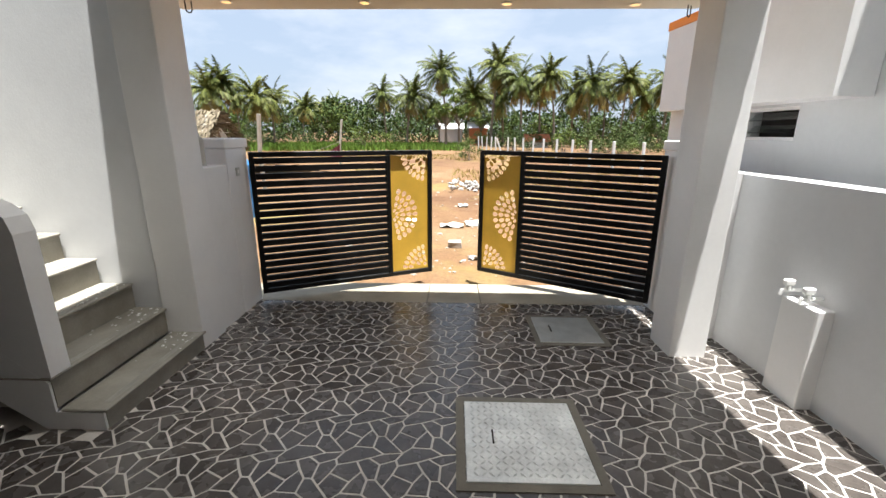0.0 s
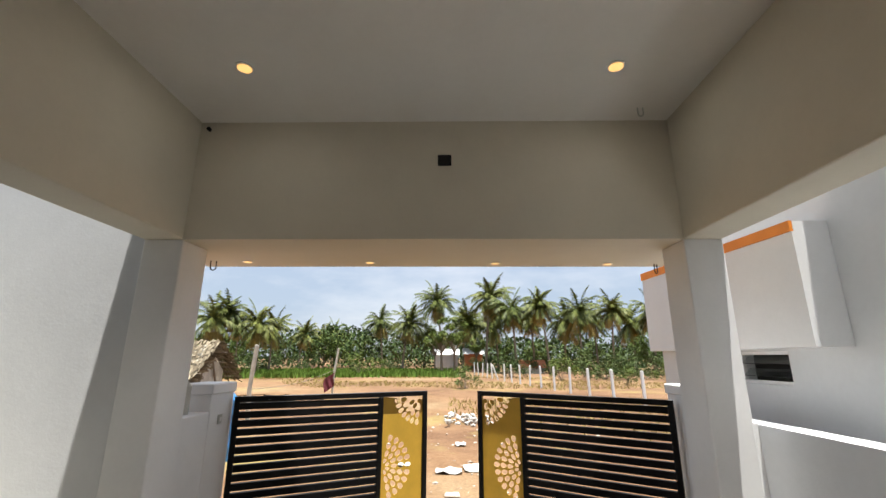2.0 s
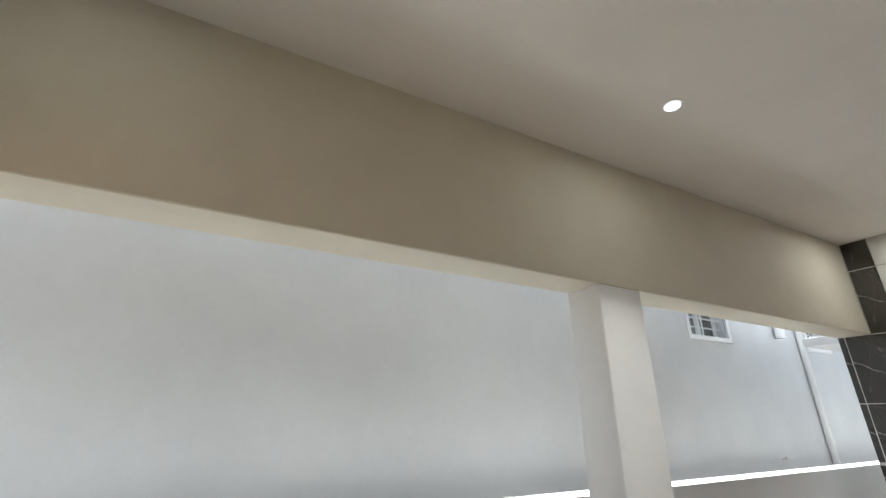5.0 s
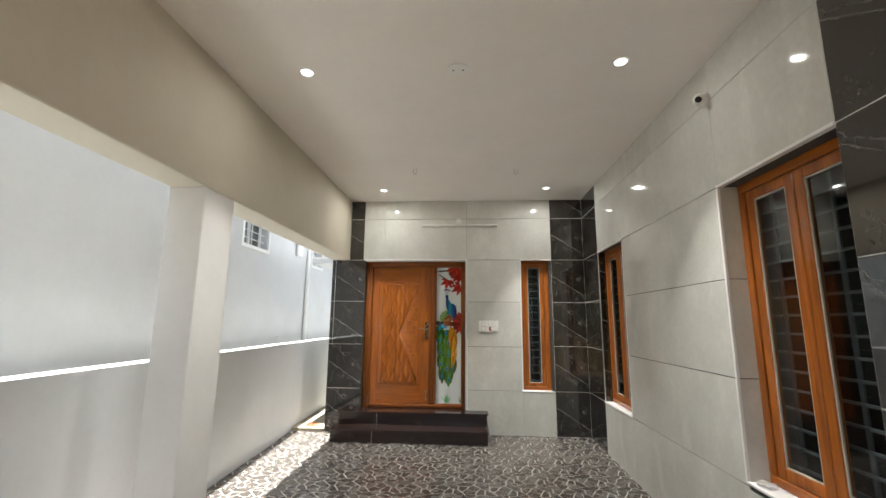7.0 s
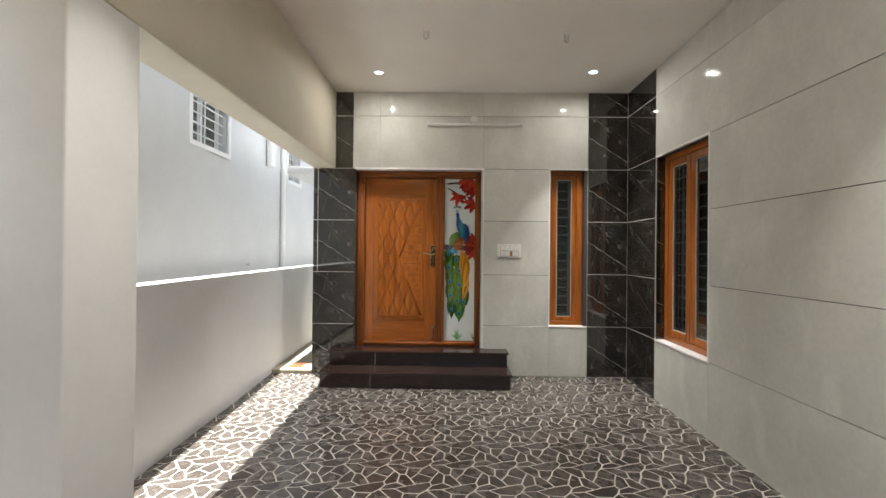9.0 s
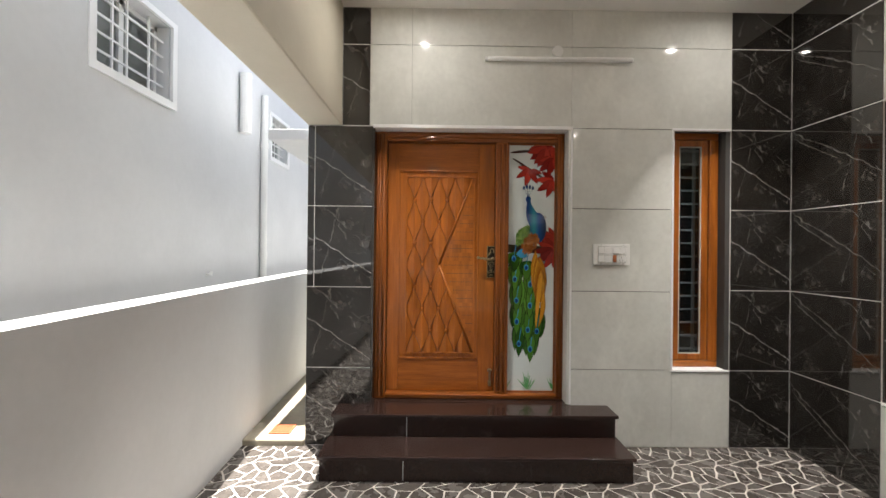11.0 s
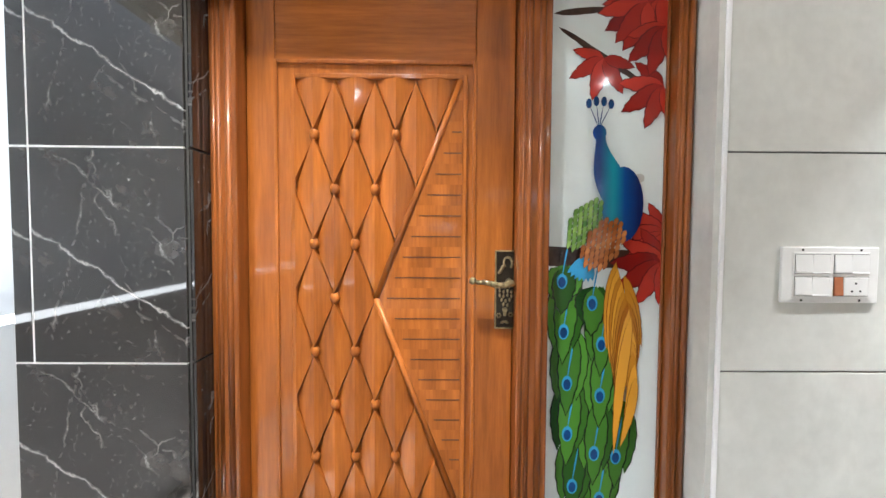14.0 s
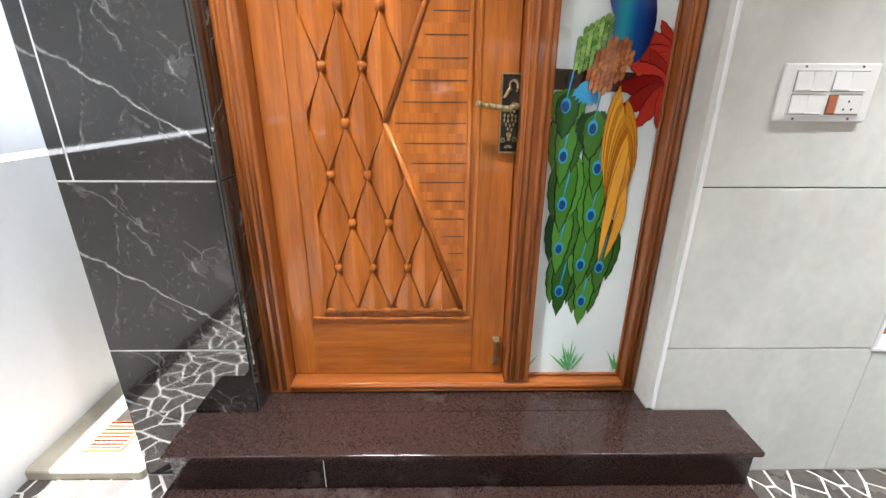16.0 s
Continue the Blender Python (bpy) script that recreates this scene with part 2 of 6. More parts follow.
M = {
    "white": plain("white_paint", (0.80, 0.795, 0.785), 0.65, vary=0.05, scale=2.2, bump=0.12, bump_scale=90),
    "white_ext": plain("white_exterior_paint", (0.66, 0.67, 0.68), 0.75, vary=0.07, scale=1.3, bump=0.22, bump_scale=60),
    "ceiling": plain("ceiling_paint", (0.86, 0.835, 0.79), 0.7, vary=0.04, scale=1.5, bump=0.08, bump_scale=70),
    "beam": plain("beam_paint", (0.675, 0.63, 0.52), 0.65, vary=0.05, scale=2.0, bump=0.12, bump_scale=90),
    "trim": plain("white_trim", (0.85, 0.85, 0.85), 0.35, vary=0.03),
    "plastic": plain("white_plastic", (0.82, 0.82, 0.80), 0.3, vary=0.03),
    "black_marble": black_marble("black_marble", "x", 0.0),
    "black_marble_side": black_marble("black_marble_side", "y", 0.30),
    "grey_marble": grey_marble("grey_marble"),
    "grout_white": plain("white_grout", (0.72, 0.71, 0.69), 0.8, vary=0.1),
    "grout_grey": plain("grey_grout", (0.055, 0.053, 0.05), 0.8, vary=0.1),
    "granite": granite("dark_granite"),
    "stone": stone_mat("floor_stone"),
    "joint": plain("floor_joint", (0.60, 0.565, 0.52), 0.7, vary=0.18, scale=7, bump=0.2),
    "cement": plain("cement", (0.36, 0.345, 0.31), 0.85, vary=0.25, scale=4, bump=0.35, bump_scale=70),
    "cement_pale": plain("pale_cement", (0.34, 0.305, 0.235), 0.85, vary=0.3, scale=3, bump=0.35, bump_scale=60),
    "stair_cement": plain("stair_cement", (0.31, 0.29, 0.245), 0.8, vary=0.22, scale=5, bump=0.3, bump_scale=80),
    "wood": wood_mat("teak", "z"),
    "wood_x": wood_mat("teak_across", "x"),
    "wood_frame": wood_mat("dark_teak", "z", (0.17, 0.046, 0.008), (0.33, 0.10, 0.018)),
    "wood_frame_x": wood_mat("dark_teak_across", "x", (0.17, 0.046, 0.008), (0.33, 0.10, 0.018)),
    "wood_y": wood_mat("teak_along", "y"),
    # dark brown for the shade of the door's scored lines
    "groove": plain("dark_groove_shade", (0.075, 0.020, 0.004), 0.5, vary=0.2),
    "glass": glass_mat("clear_glass"),
    # near-black in place of the darkness inside unlit rooms
    "unlit_black": plain("unlit_black", (0.012, 0.012, 0.013), 0.9, vary=0.2),
    "grille": plain("black_steel_grille", (0.085, 0.105, 0.115), 0.35, vary=0.2),
    "black_metal": plain("black_gate_paint", (0.005, 0.0045, 0.0045), 0.45, vary=0.2, scale=10, spec=0.25),
    "gold": plain("gold_gate_paint", (0.76, 0.46, 0.06), 0.38, 0.1, vary=0.12, scale=5),
    "steel": plain("galvanised_steel", (0.62, 0.63, 0.60), 0.38, 0.7, vary=0.18, scale=8, bump=0.1),
    "brass": plain("antique_brass", (0.44, 0.36, 0.20), 0.3, 0.9, vary=0.5, scale=60, bump=0.3),
    "brass_dark": plain("blackened_brass", (0.035, 0.028, 0.018), 0.45, 0.6, vary=0.4, scale=60),
    # near-black for the shade inside holes, and for small black fittings
    "dark_hole": plain("dark_box", (0.014, 0.013, 0.012), 0.8, vary=0.3),
    "orange": plain("orange_paint", (0.86, 0.27, 0.02), 0.55, vary=0.06),
    "red_plastic": plain("red_plastic", (0.55, 0.03, 0.02), 0.4),
    "blue_plastic": plain("blue_plastic", (0.03, 0.17, 0.40), 0.45, vary=0.1),
    "terracotta": plain("terracotta", (0.42, 0.14, 0.055), 0.8, vary=0.2),
    "dirt": dirt_mat("red_dirt"),
    "grass": leaf_mat("grass_blades", (0.07, 0.13, 0.018), (0.16, 0.24, 0.045), 0.7),
    "dry_grass": leaf_mat("dry_grass_blades", (0.26, 0.19, 0.07), (0.38, 0.29, 0.12), 0.8),
    "palm": leaf_mat("palm_leaf", (0.030, 0.046, 0.012), (0.150, 0.165, 0.045)),
    "palm_dry": leaf_mat("dry_palm_leaf", (0.22, 0.17, 0.06), (0.36, 0.28, 0.10)),
    "leaf": leaf_mat("tree_leaf", (0.040, 0.068, 0.016), (0.15, 0.195, 0.05)),
    "bush": leaf_mat("bush_leaf", (0.022, 0.042, 0.014), (0.085, 0.120, 0.038)),
    "bark": plain("grey_bark", (0.20, 0.165, 0.125), 0.9, vary=0.35, scale=5, bump=0.5, bump_scale=30),
    "thatch": leaf_mat("dry_thatch", (0.075, 0.060, 0.045), (0.27, 0.235, 0.19), 0.9),
    "sack": plain("pale_sacking", (0.52, 0.50, 0.44), 0.85, vary=0.25, scale=6),
    "cloth": plain("maroon_cloth", (0.12, 0.02, 0.03), 0.9),
    "cement_dark": plain("weathered_cement", (0.17, 0.155, 0.125), 0.9, vary=0.3, scale=6, bump=0.4, bump_scale=60),
    "steel_worn": plain("worn_checker_steel", (0.80, 0.81, 0.78), 0.42, 0.25, vary=0.35, scale=5, bump=0.15),
    "rubble": plain("rubble", (0.42, 0.36, 0.30), 0.9, vary=0.35, scale=9, bump=0.4, bump_scale=40),
    "litter": plain("white_litter", (0.46, 0.45, 0.42), 0.7, vary=0.2, scale=9),
    "lamp_warm": glow_mat("warm_lamp", (1.0, 0.52, 0.12), 0.42),
    "lamp_white": glow_mat("white_lamp", (0.95, 1.0, 0.97), 0.55),
    "tube": glow_mat("tube_cover", (1, 1, 1), 0.0),
}

OFFSETS = {}


def thing(name, loc=(0, 0, 0), label="", category="", group="", kind=""):
    """A top-level Empty at its base; its parts are given in the world's metres."""
    ob = new(name)
    ob.location = loc
    ob.empty_display_size = 0.1
    OFFSETS[ob.name] = Vector(loc)
    return tagged(ob, label, category, group, kind)


def part(name, bm, material, parent=None, label="", smooth=False):
    root = parent
    while root is not None and root.parent is not None:
        root = root.parent
    if root is not None and root.name in OFFSETS:
        bmesh.ops.translate(bm, verts=bm.verts, vec=-OFFSETS[root.name])
    me = bpy.data.meshes.new(name)
    bm.to_mesh(me)
    bm.free()
    me.materials.append(M[material])
    if smooth:
        me.polygons.foreach_set("use_smooth", [True] * len(me.polygons))
    ob = new(name, me)
    if parent is not None:
        ob.parent = parent
    return tagged(ob, label)


def bx(bm, x0, x1, y0, y1, z0, z1, b=0.0, seg=1):
    v = [bm.verts.new((x, y, z)) for z in (z0, z1) for x, y in ((x0, y0), (x1, y0), (x1, y1), (x0, y1))]
    fs = [bm.faces.new([v[i] for i in q]) for q in ((3, 2, 1, 0), (4, 5, 6, 7), (0, 1, 5, 4), (1, 2, 6, 5), (2, 3, 7, 6), (3, 0, 4, 7))]
    if b:
        bmesh.ops.bevel(bm, geom=list({e for f in fs for e in f.edges}), offset=b, segments=seg, affect="EDGES", profile=0.5)
    return v


def B():
    return bmesh.new()


def box(x0, x1, y0, y1, z0, z1, b=0.0, seg=1):
    bm = B()
    bx(bm, x0, x1, y0, y1, z0, z1, b, seg)
    return bm


def prism(bm, pts, axis, a0, a1):
    """A polygon drawn in the two other axes, drawn out along an axis from a0 to a1."""
    def at(p, a):
        return {"x": (a, p[0], p[1]), "y": (p[0], a, p[1]), "z": (p[0], p[1], a)}[axis]
    lo, hi = [bm.verts.new(at(p, a0)) for p in pts], [bm.verts.new(at(p, a1)) for p in pts]
    n = len(pts)
    bm.faces.new(lo), bm.faces.new(hi[::-1])
    for i in range(n):
        bm.faces.new((lo[i], hi[i], hi[(i + 1) % n], lo[(i + 1) % n]))
    bmesh.ops.recalc_face_normals(bm, faces=bm.faces)


def rod(bm, p, q, r, seg=10, r2=None):
    p, q = Vector(p), Vector(q)
    m = Matrix.Translation((p + q) / 2) @ (q - p).to_track_quat("Z", "Y").to_matrix().to_4x4()
    bmesh.ops.create_cone(bm, cap_ends=True, segments=seg, radius1=r, radius2=r if r2 is None else r2, depth=(q - p).length, matrix=m)


def ball(bm, c, r, scale=(1, 1, 1), u=12, v=8):
    bmesh.ops.create_uvsphere(bm, u_segments=u, v_segments=v, radius=r, matrix=Matrix.Translation(c) @ Matrix.Diagonal((*scale, 1)))


def pipe(bm, pts, r, seg=8):
    for a, c in zip(pts, pts[1:]):
        rod(bm, a, c, r, seg)
    for a in pts[1:-1]:
        ball(bm, a, r, u=seg, v=6)


def fz(y):
    """The porch floor falls a little towards the gate."""
    return 0.0128 * y


# ---- the setting ----
XB, XO = -0.233, -0.49         # beam and pillars on the passage side: inner and outer face
XW, XV = 3.149, 3.42           # house wall, and the beam's outer face on the stair side
YF, YO, YC = -6.53, -6.83, -7.42
Z0, Z1, Z2, Z3, Z4, ZC = 0.58, 1.183, 1.787, 2.39, 3.0, 3.28


def xc(y):
    return -0.74 - 0.033 * (y + 6.2)


def xn(y):
    return -1.24 - 0.037 * (y + 6.6)


def structure(name, bm, material, label, category="wall"):
    ob = part(name, bm, material)
    return tagged(ob, label, category, "", "structure")


# ceiling, beams and pillars
structure("ceiling", box(XB - 0.02, XW + 0.02, YF - 0.02, 0.02, ZC, ZC + 0.14), "ceiling", "white painted flat concrete porch ceiling", "ceiling")
structure("roof_slab", box(XO - 0.02, XV + 0.02, YC, -4.8, ZC + 0.144, ZC + 0.30), "white_ext", "white concrete roof slab over the porch", "roof")
structure("roof_slab_house", box(XO - 0.02, 5.8, -4.799, 7.0, ZC + 0.144, ZC + 0.30), "white_ext", "white concrete roof slab over the house", "roof")
structure("beam_passage", box(XO, XB, YF, -0.002, Z3, ZC + 0.14, 0.006), "beam", "cream painted deep beam along the side passage", "beam")
structure("beam_stair", box(XW, XV, YF, -4.82, Z3, ZC + 0.14, 0.006), "beam", "cream painted deep beam on the stair side", "beam")
structure("beam_front", box(XO, XV, YO, YF - 0.001, Z3, ZC + 0.14), "beam", "cream painted deep front beam over the gate end", "beam")
structure("canopy", box(XO - 0.03, XV + 0.06, YC, YO - 0.0004, Z3, Z3 + 0.13), "beam", "cream painted canopy slab over the gate", "canopy")
for nm, (x0, x1, y0, y1) in {"pillar_front": (XO, XB, YO, YF), "pillar_middle": (XO, XB, -3.44, -3.09), "pillar_stair": (XW, XV, YO, YF)}.items():
    structure(nm, box(x0, x1, y0, y1, fz(y0) - 0.2, Z3 - 0.001, 0.008, 2), "white", "white painted square concrete porch pillar", "pillar")

# side passage: low boundary wall and the neighbour's house wall
bm = B()
ya, yb = -7.9, 7.0
prism(bm, [(xc(ya), ya), (xc(yb), yb), (xc(yb) - 0.17, yb), (xc(ya) - 0.17, ya)], "z", -0.4, 1.192)
structure("boundary_wall", bm, "white_ext", "white plastered low boundary wall with a flat top", "wall")

structure("floor_base", box(XO - 0.6, XW + 0.6, YC - 0.08, 0.02, -0.6, -0.30), "cement", "cement sub-base of the porch", "floor")
bm = B()
prism(bm, [(XO - 0.65, -7.5), (4.9, -7.5), (4.9, 0.12), (XO - 0.65, 0.12)], "z", -0.299, 0.0)
for v in bm.verts:
    if v.co.z > -0.1:
        v.co.z = fz(v.co.y) - 0.003
floor_ob = structure("floor", bm, "joint", "porch floor of dark crazy-paved stone with pale joints", "floor")
structure("passage_floor", box(xc(7) - 0.1, -0.49, -0.018, 7.0, -0.3, 0.045, 0.012, 2), "cement_pale", "pale cement floor of the side passage", "floor")
structure("wall_passage", box(-0.489, -0.20, 0.035, 7.0, -0.3, ZC + 0.14), "white_ext", "white plastered outer wall of the house along the passage", "wall")
structure("sunshade", box(-0.99, -0.4905, 0.50, 1.70, 2.41, 2.50, 0.004), "white_ext", "white concrete sunshade slab over the side passage", "sunshade")
structure("passage_end_wall", box(-1.6, -0.2, 7.0, 7.2, -0.3, 4.2), "white_ext", "white wall that closes the side passage", "wall")


# wall cores with openings, tiles go on top
def wall_y(name, y0, y1, x0, x1, z0, z1, holes, material, label):
    """A wall along x with rectangular holes, made of butted blocks."""
    bm = B()
    xs = sorted({x0, x1, *[h[0] for h in holes], *[h[1] for h in holes]})
    for a, c in zip(xs, xs[1:]):
        cuts = sorted((h[2], h[3]) for h in holes if h[0] <= a and h[1] >= c)
        z = z0
        for lo, hi in cuts:
            if lo > z:
                bx(bm, a, c, y0, y1, z, lo)
            z = hi
        if z < z1:
            bx(bm, a, c, y0, y1, z, z1)
    bmesh.ops.remove_doubles(bm, verts=bm.verts, dist=1e-5)
    return structure(name, bm, material, label)


T = 0.012                       # thickness of the tile cladding
DOOR = (0.0, 1.484, 0.315, Z3)
SIDE = (2.26, 2.66, Z0, Z3)
wall_door = wall_y("wall_door", T, 0.24, -0.488, XW + 0.2, -0.2, ZC + 0.14, [(DOOR[0] - 0.001, DOOR[1] + 0.001, 0.1, DOOR[3] + 0.001), SIDE], "grout_grey", "house front wall clad in grey and black marble tiles")
bm = B()
FAR, BIG = (-1.52, -0.66, Z0, Z3), (-4.2, -3.3, 0.6, Z3)
segs = [(-4.8, -4.2, []), (-4.2, -3.3, [BIG]), (-3.3, -1.52, []), (-1.52, -0.66, [FAR]), (-0.66, T, [])]
for a, c, hs in segs:
    z = -0.3
    for h in hs:
        bx(bm, XW + T, XW + 0.24, a, c, z, h[2])
        z = h[3]
    bx(bm, XW + T, XW + 0.24, a, c, z, ZC + 0.14)
wall_house = structure("wall_house", bm, "grout_grey", "house side wall clad in grey and black marble tiles")
# rooms behind: a near-black colour stands in for their lack of light
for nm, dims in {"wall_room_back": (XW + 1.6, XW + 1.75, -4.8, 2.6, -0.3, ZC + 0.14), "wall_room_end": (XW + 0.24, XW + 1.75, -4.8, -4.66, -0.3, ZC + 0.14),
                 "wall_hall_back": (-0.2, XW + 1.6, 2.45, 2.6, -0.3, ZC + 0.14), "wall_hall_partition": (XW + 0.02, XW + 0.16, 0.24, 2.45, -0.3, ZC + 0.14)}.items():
    structure(nm, box(*dims), "unlit_black", "inner wall of the house, coloured near-black as if unlit", "wall")
structure("floor_inside", box(-0.2, XW + 1.6, 0.24, 2.45, 0.2, 0.335), "unlit_black", "hall floor inside, coloured near-black as if unlit", "floor")
structure("floor_room", box(XW + 0.24, XW + 1.6, -4.66, 0.24, 0.2, 0.335), "unlit_black", "room floor inside, coloured near-black as if unlit", "floor")

# ---- stair side ----
structure("wall_stair_front", box(XV + 0.002, 5.6, YO + 0.05, YF - 0.03, -0.4, 4.6), "white_ext", "white plastered front wall behind the staircase", "wall")
structure("wall_stair_end", box(5.6, 5.8, YO, -4.4, -0.4, 4.6), "white_ext", "white plastered wall at the far end of the staircase", "wall")
# unseen slab, added to block sun patches on the floor beside the stairs
structure("sun_blocking_slab", box(3.46, 5.8, -5.63, -4.801, ZC + 0.15, ZC + 0.30), "white_ext", "added white slab that keeps the sun off the floor beside the staircase", "roof")
structure("wall_under_stair", box(XW + 0.24, 5.6, -4.79, -4.67, -0.3, 4.2), "white_ext", "white house wall beside the staircase", "wall")

stair = thing("staircase", (3.15, -6.09, -0.09), "grey cement staircase rising from the porch, paint-spattered", "staircase")
TREAD, RISE = 0.222, 0.1825
for k in range(9):
    x0 = 3.153 + (0 if k == 0 else 0.03) + TREAD * k
    zt = 0.05 + RISE * k
    bm = box(x0, 3.384 if k == 0 else 5.55, YF - 0.02, -5.642, zt - (0.14 if k == 0 else RISE) - 0.003, zt - 0.02)
    part("step", bm, "stair_cement", stair)
    bm = box(x0 - 0.018, 3.384 if k == 0 else x0 + TREAD + 0.06, YF - 0.02, -5.625 if k < 2 else -5.70, zt - 0.018, zt, 0.006)
    tread = part("tread", bm, "stair_cement", stair)
    bm = B()
    rnd = random.Random(50 + k)
    for g in range(3):
        bx(bm, x0 + 0.012 + g * 0.014, x0 + 0.018 + g * 0.014, YF + 0.02, -5.69, zt + 0.0005, zt + 0.002)
    part("tread_groove", bm, "cement", tread)
    bm = B()
    for s in range(26):
        px, py, r = rnd.uniform(x0, x0 + TREAD), YF + abs(rnd.gauss(0, 0.18)) + 0.01, rnd.uniform(0.003, 0.011)
        a0 = rnd.uniform(0, 6)
        prism(bm, [(px + r * rnd.uniform(0.6, 1.4) * math.cos(a0 + q), py + r * rnd.uniform(0.6, 1.6) * math.sin(a0 + q)) for q in (0, 1.2, 2.5, 3.8, 5.0)], "z", zt + 0.0004, zt + 0.0016)
    tagged(part("paint_splash", bm, "white", tread, "dried white paint drops"), "", "", "", "stuff")
bm = B()
prism(bm, [(3.156, -0.084), (3.47, -0.084), (5.5, 1.45), (5.5, 1.95), (3.41, 0.20), (3.41, 0.03), (3.156, 0.03)], "y", -5.6415, -5.628)
prism(bm, [(3.388, 0.2335), (3.45, 0.2335), (5.5, 1.90), (5.5, 2.75), (3.58, 1.17), (3.47, 1.12), (3.41, 1.07), (3.388, 0.99)], "y", -5.745, -5.629)
part("stringer_wall", bm, "white", stair, "white painted solid balustrade with a rounded end")

# gate-side low walls with piers
for side, x0, x1 in (("stair", 3.172, 3.42), ("passage", -0.74, -0.492)):
    structure("low_wall_" + side, box(x0, x1, -7.198, YO - 0.002, -0.4, 1.205, 0.006), "white", "white painted low wall between pillar and gate pier", "wall")
    structure("pier_" + side, box(x0, x1, -7.55, -7.2, -0.4, 1.33, 0.006), "white", "white painted gate pier", "pier")
    structure("pier_cap_" + side, box(x0 - 0.012, x1 + 0.012, -7.565, -7.185, 1.33, 1.41, 0.008), "white", "white moulded cap of the gate pier", "pier cap")
structure("street_wall", box(XV, 5.8, -7.1, -6.9, -0.5, 1.2), "white_ext", "white plastered street boundary wall", "wall")

# ---- neighbour's house ----
neighbour = thing("neighbour_house", (-2.5, -2.0, -0.3), "white plastered neighbouring house with an orange-topped projecting balcony", "house")
NW = [(-0.76, -0.08, 2.52, 3.06), (1.98, 2.52, 2.58, 3.08)]
VW = (-7.72, -7.11, 1.417, 1.671)
bm = B()
ys = sorted({-7.9, 9.0, NW[0][0], NW[0][1], NW[1][0], NW[1][1], VW[0], VW[1]})
for a, c in zip(ys, ys[1:]):
    cut = [(w[2], w[3]) for w in (*NW, VW) if w[0] <= a and w[1] >= c]
    z = -0.35
    for lo, hi in cut + [(3.40, 3.40)]:
        pts = [(xn(a), a), (xn(c), c), (xn(c) - 0.2, c), (xn(a) - 0.2, a)]
        prism(bm, pts, "z", z, lo)
        z = hi
bmesh.ops.remove_doubles(bm, verts=bm.verts, dist=1e-4)
part("wall", bm, "white_ext", neighbour)
# unseen parapets, their height set to shade most of the boundary wall's top
bm = B()
prism(bm, [(xn(-2.3), -2.299), (xn(9), 9.0), (xn(9) - 0.12, 9.0), (xn(-2.3) - 0.12, -2.299)], "z", 3.4005, 3.95)
part("shading_parapet", bm, "white_ext", neighbour)
bm = B()
prism(bm, [(xn(-7.9), -7.9), (xn(-2.3), -2.3), (xn(-2.3) - 0.12, -2.3), (xn(-7.9) - 0.12, -7.9)], "z", 3.4005, 4.5)
part("shading_parapet", bm, "white_ext", neighbour)
part("roof", box(-6.0, xn(9) - 0.14, -9.0, 9.0, 3.402, 3.55), "white_ext", neighbour)
part("back_wall", box(-6.2, -6.0, -9.0, 9.0, -0.35, 3.55), "white_ext", neighbour)
part("street_front", box(-6.0, -1.42, -8.1, -7.902, -0.35, 3.40), "white_ext", neighbour)
# near-black sheet that gives the neighbour's rooms their darkness
part("inner_wall", box(-2.3, -2.2, -7.9, 9.0, -0.3, 3.39), "unlit_black", neighbour)
bm = B()
prism(bm, [(-0.99, -6.57), (-0.82, -8.48), (-1.9, -8.48), (-1.9, -7.96), (xn(-7.9) + 0.002, -7.96), (xn(-6.57) + 0.002, -6.57)], "z", 1.69, 2.455)
prism(bm, [(-1.006, -6.57), (-0.838, -8.48), (-1.9, -8.48), (-1.9, -7.96), (xn(-7.9) + 0.002, -7.96), (xn(-6.57) + 0.002, -6.57)], "z", 2.4551, 2.529)
balcony = part("balcony", bm, "white", neighbour, "white boxed balcony front")
bm = B()
prism(bm, [(-0.980, -6.572), (-0.812, -8.49), (-0.835, -8.49), (-1.003, -6.572)], "z", 2.456, 2.531)
part("coping", bm, "orange", balcony, "bright orange painted top band")
part("lower_front", box(-1.9, -0.93, -8.44, -8.0, -0.35, 1.688), "white_ext", neighbour)
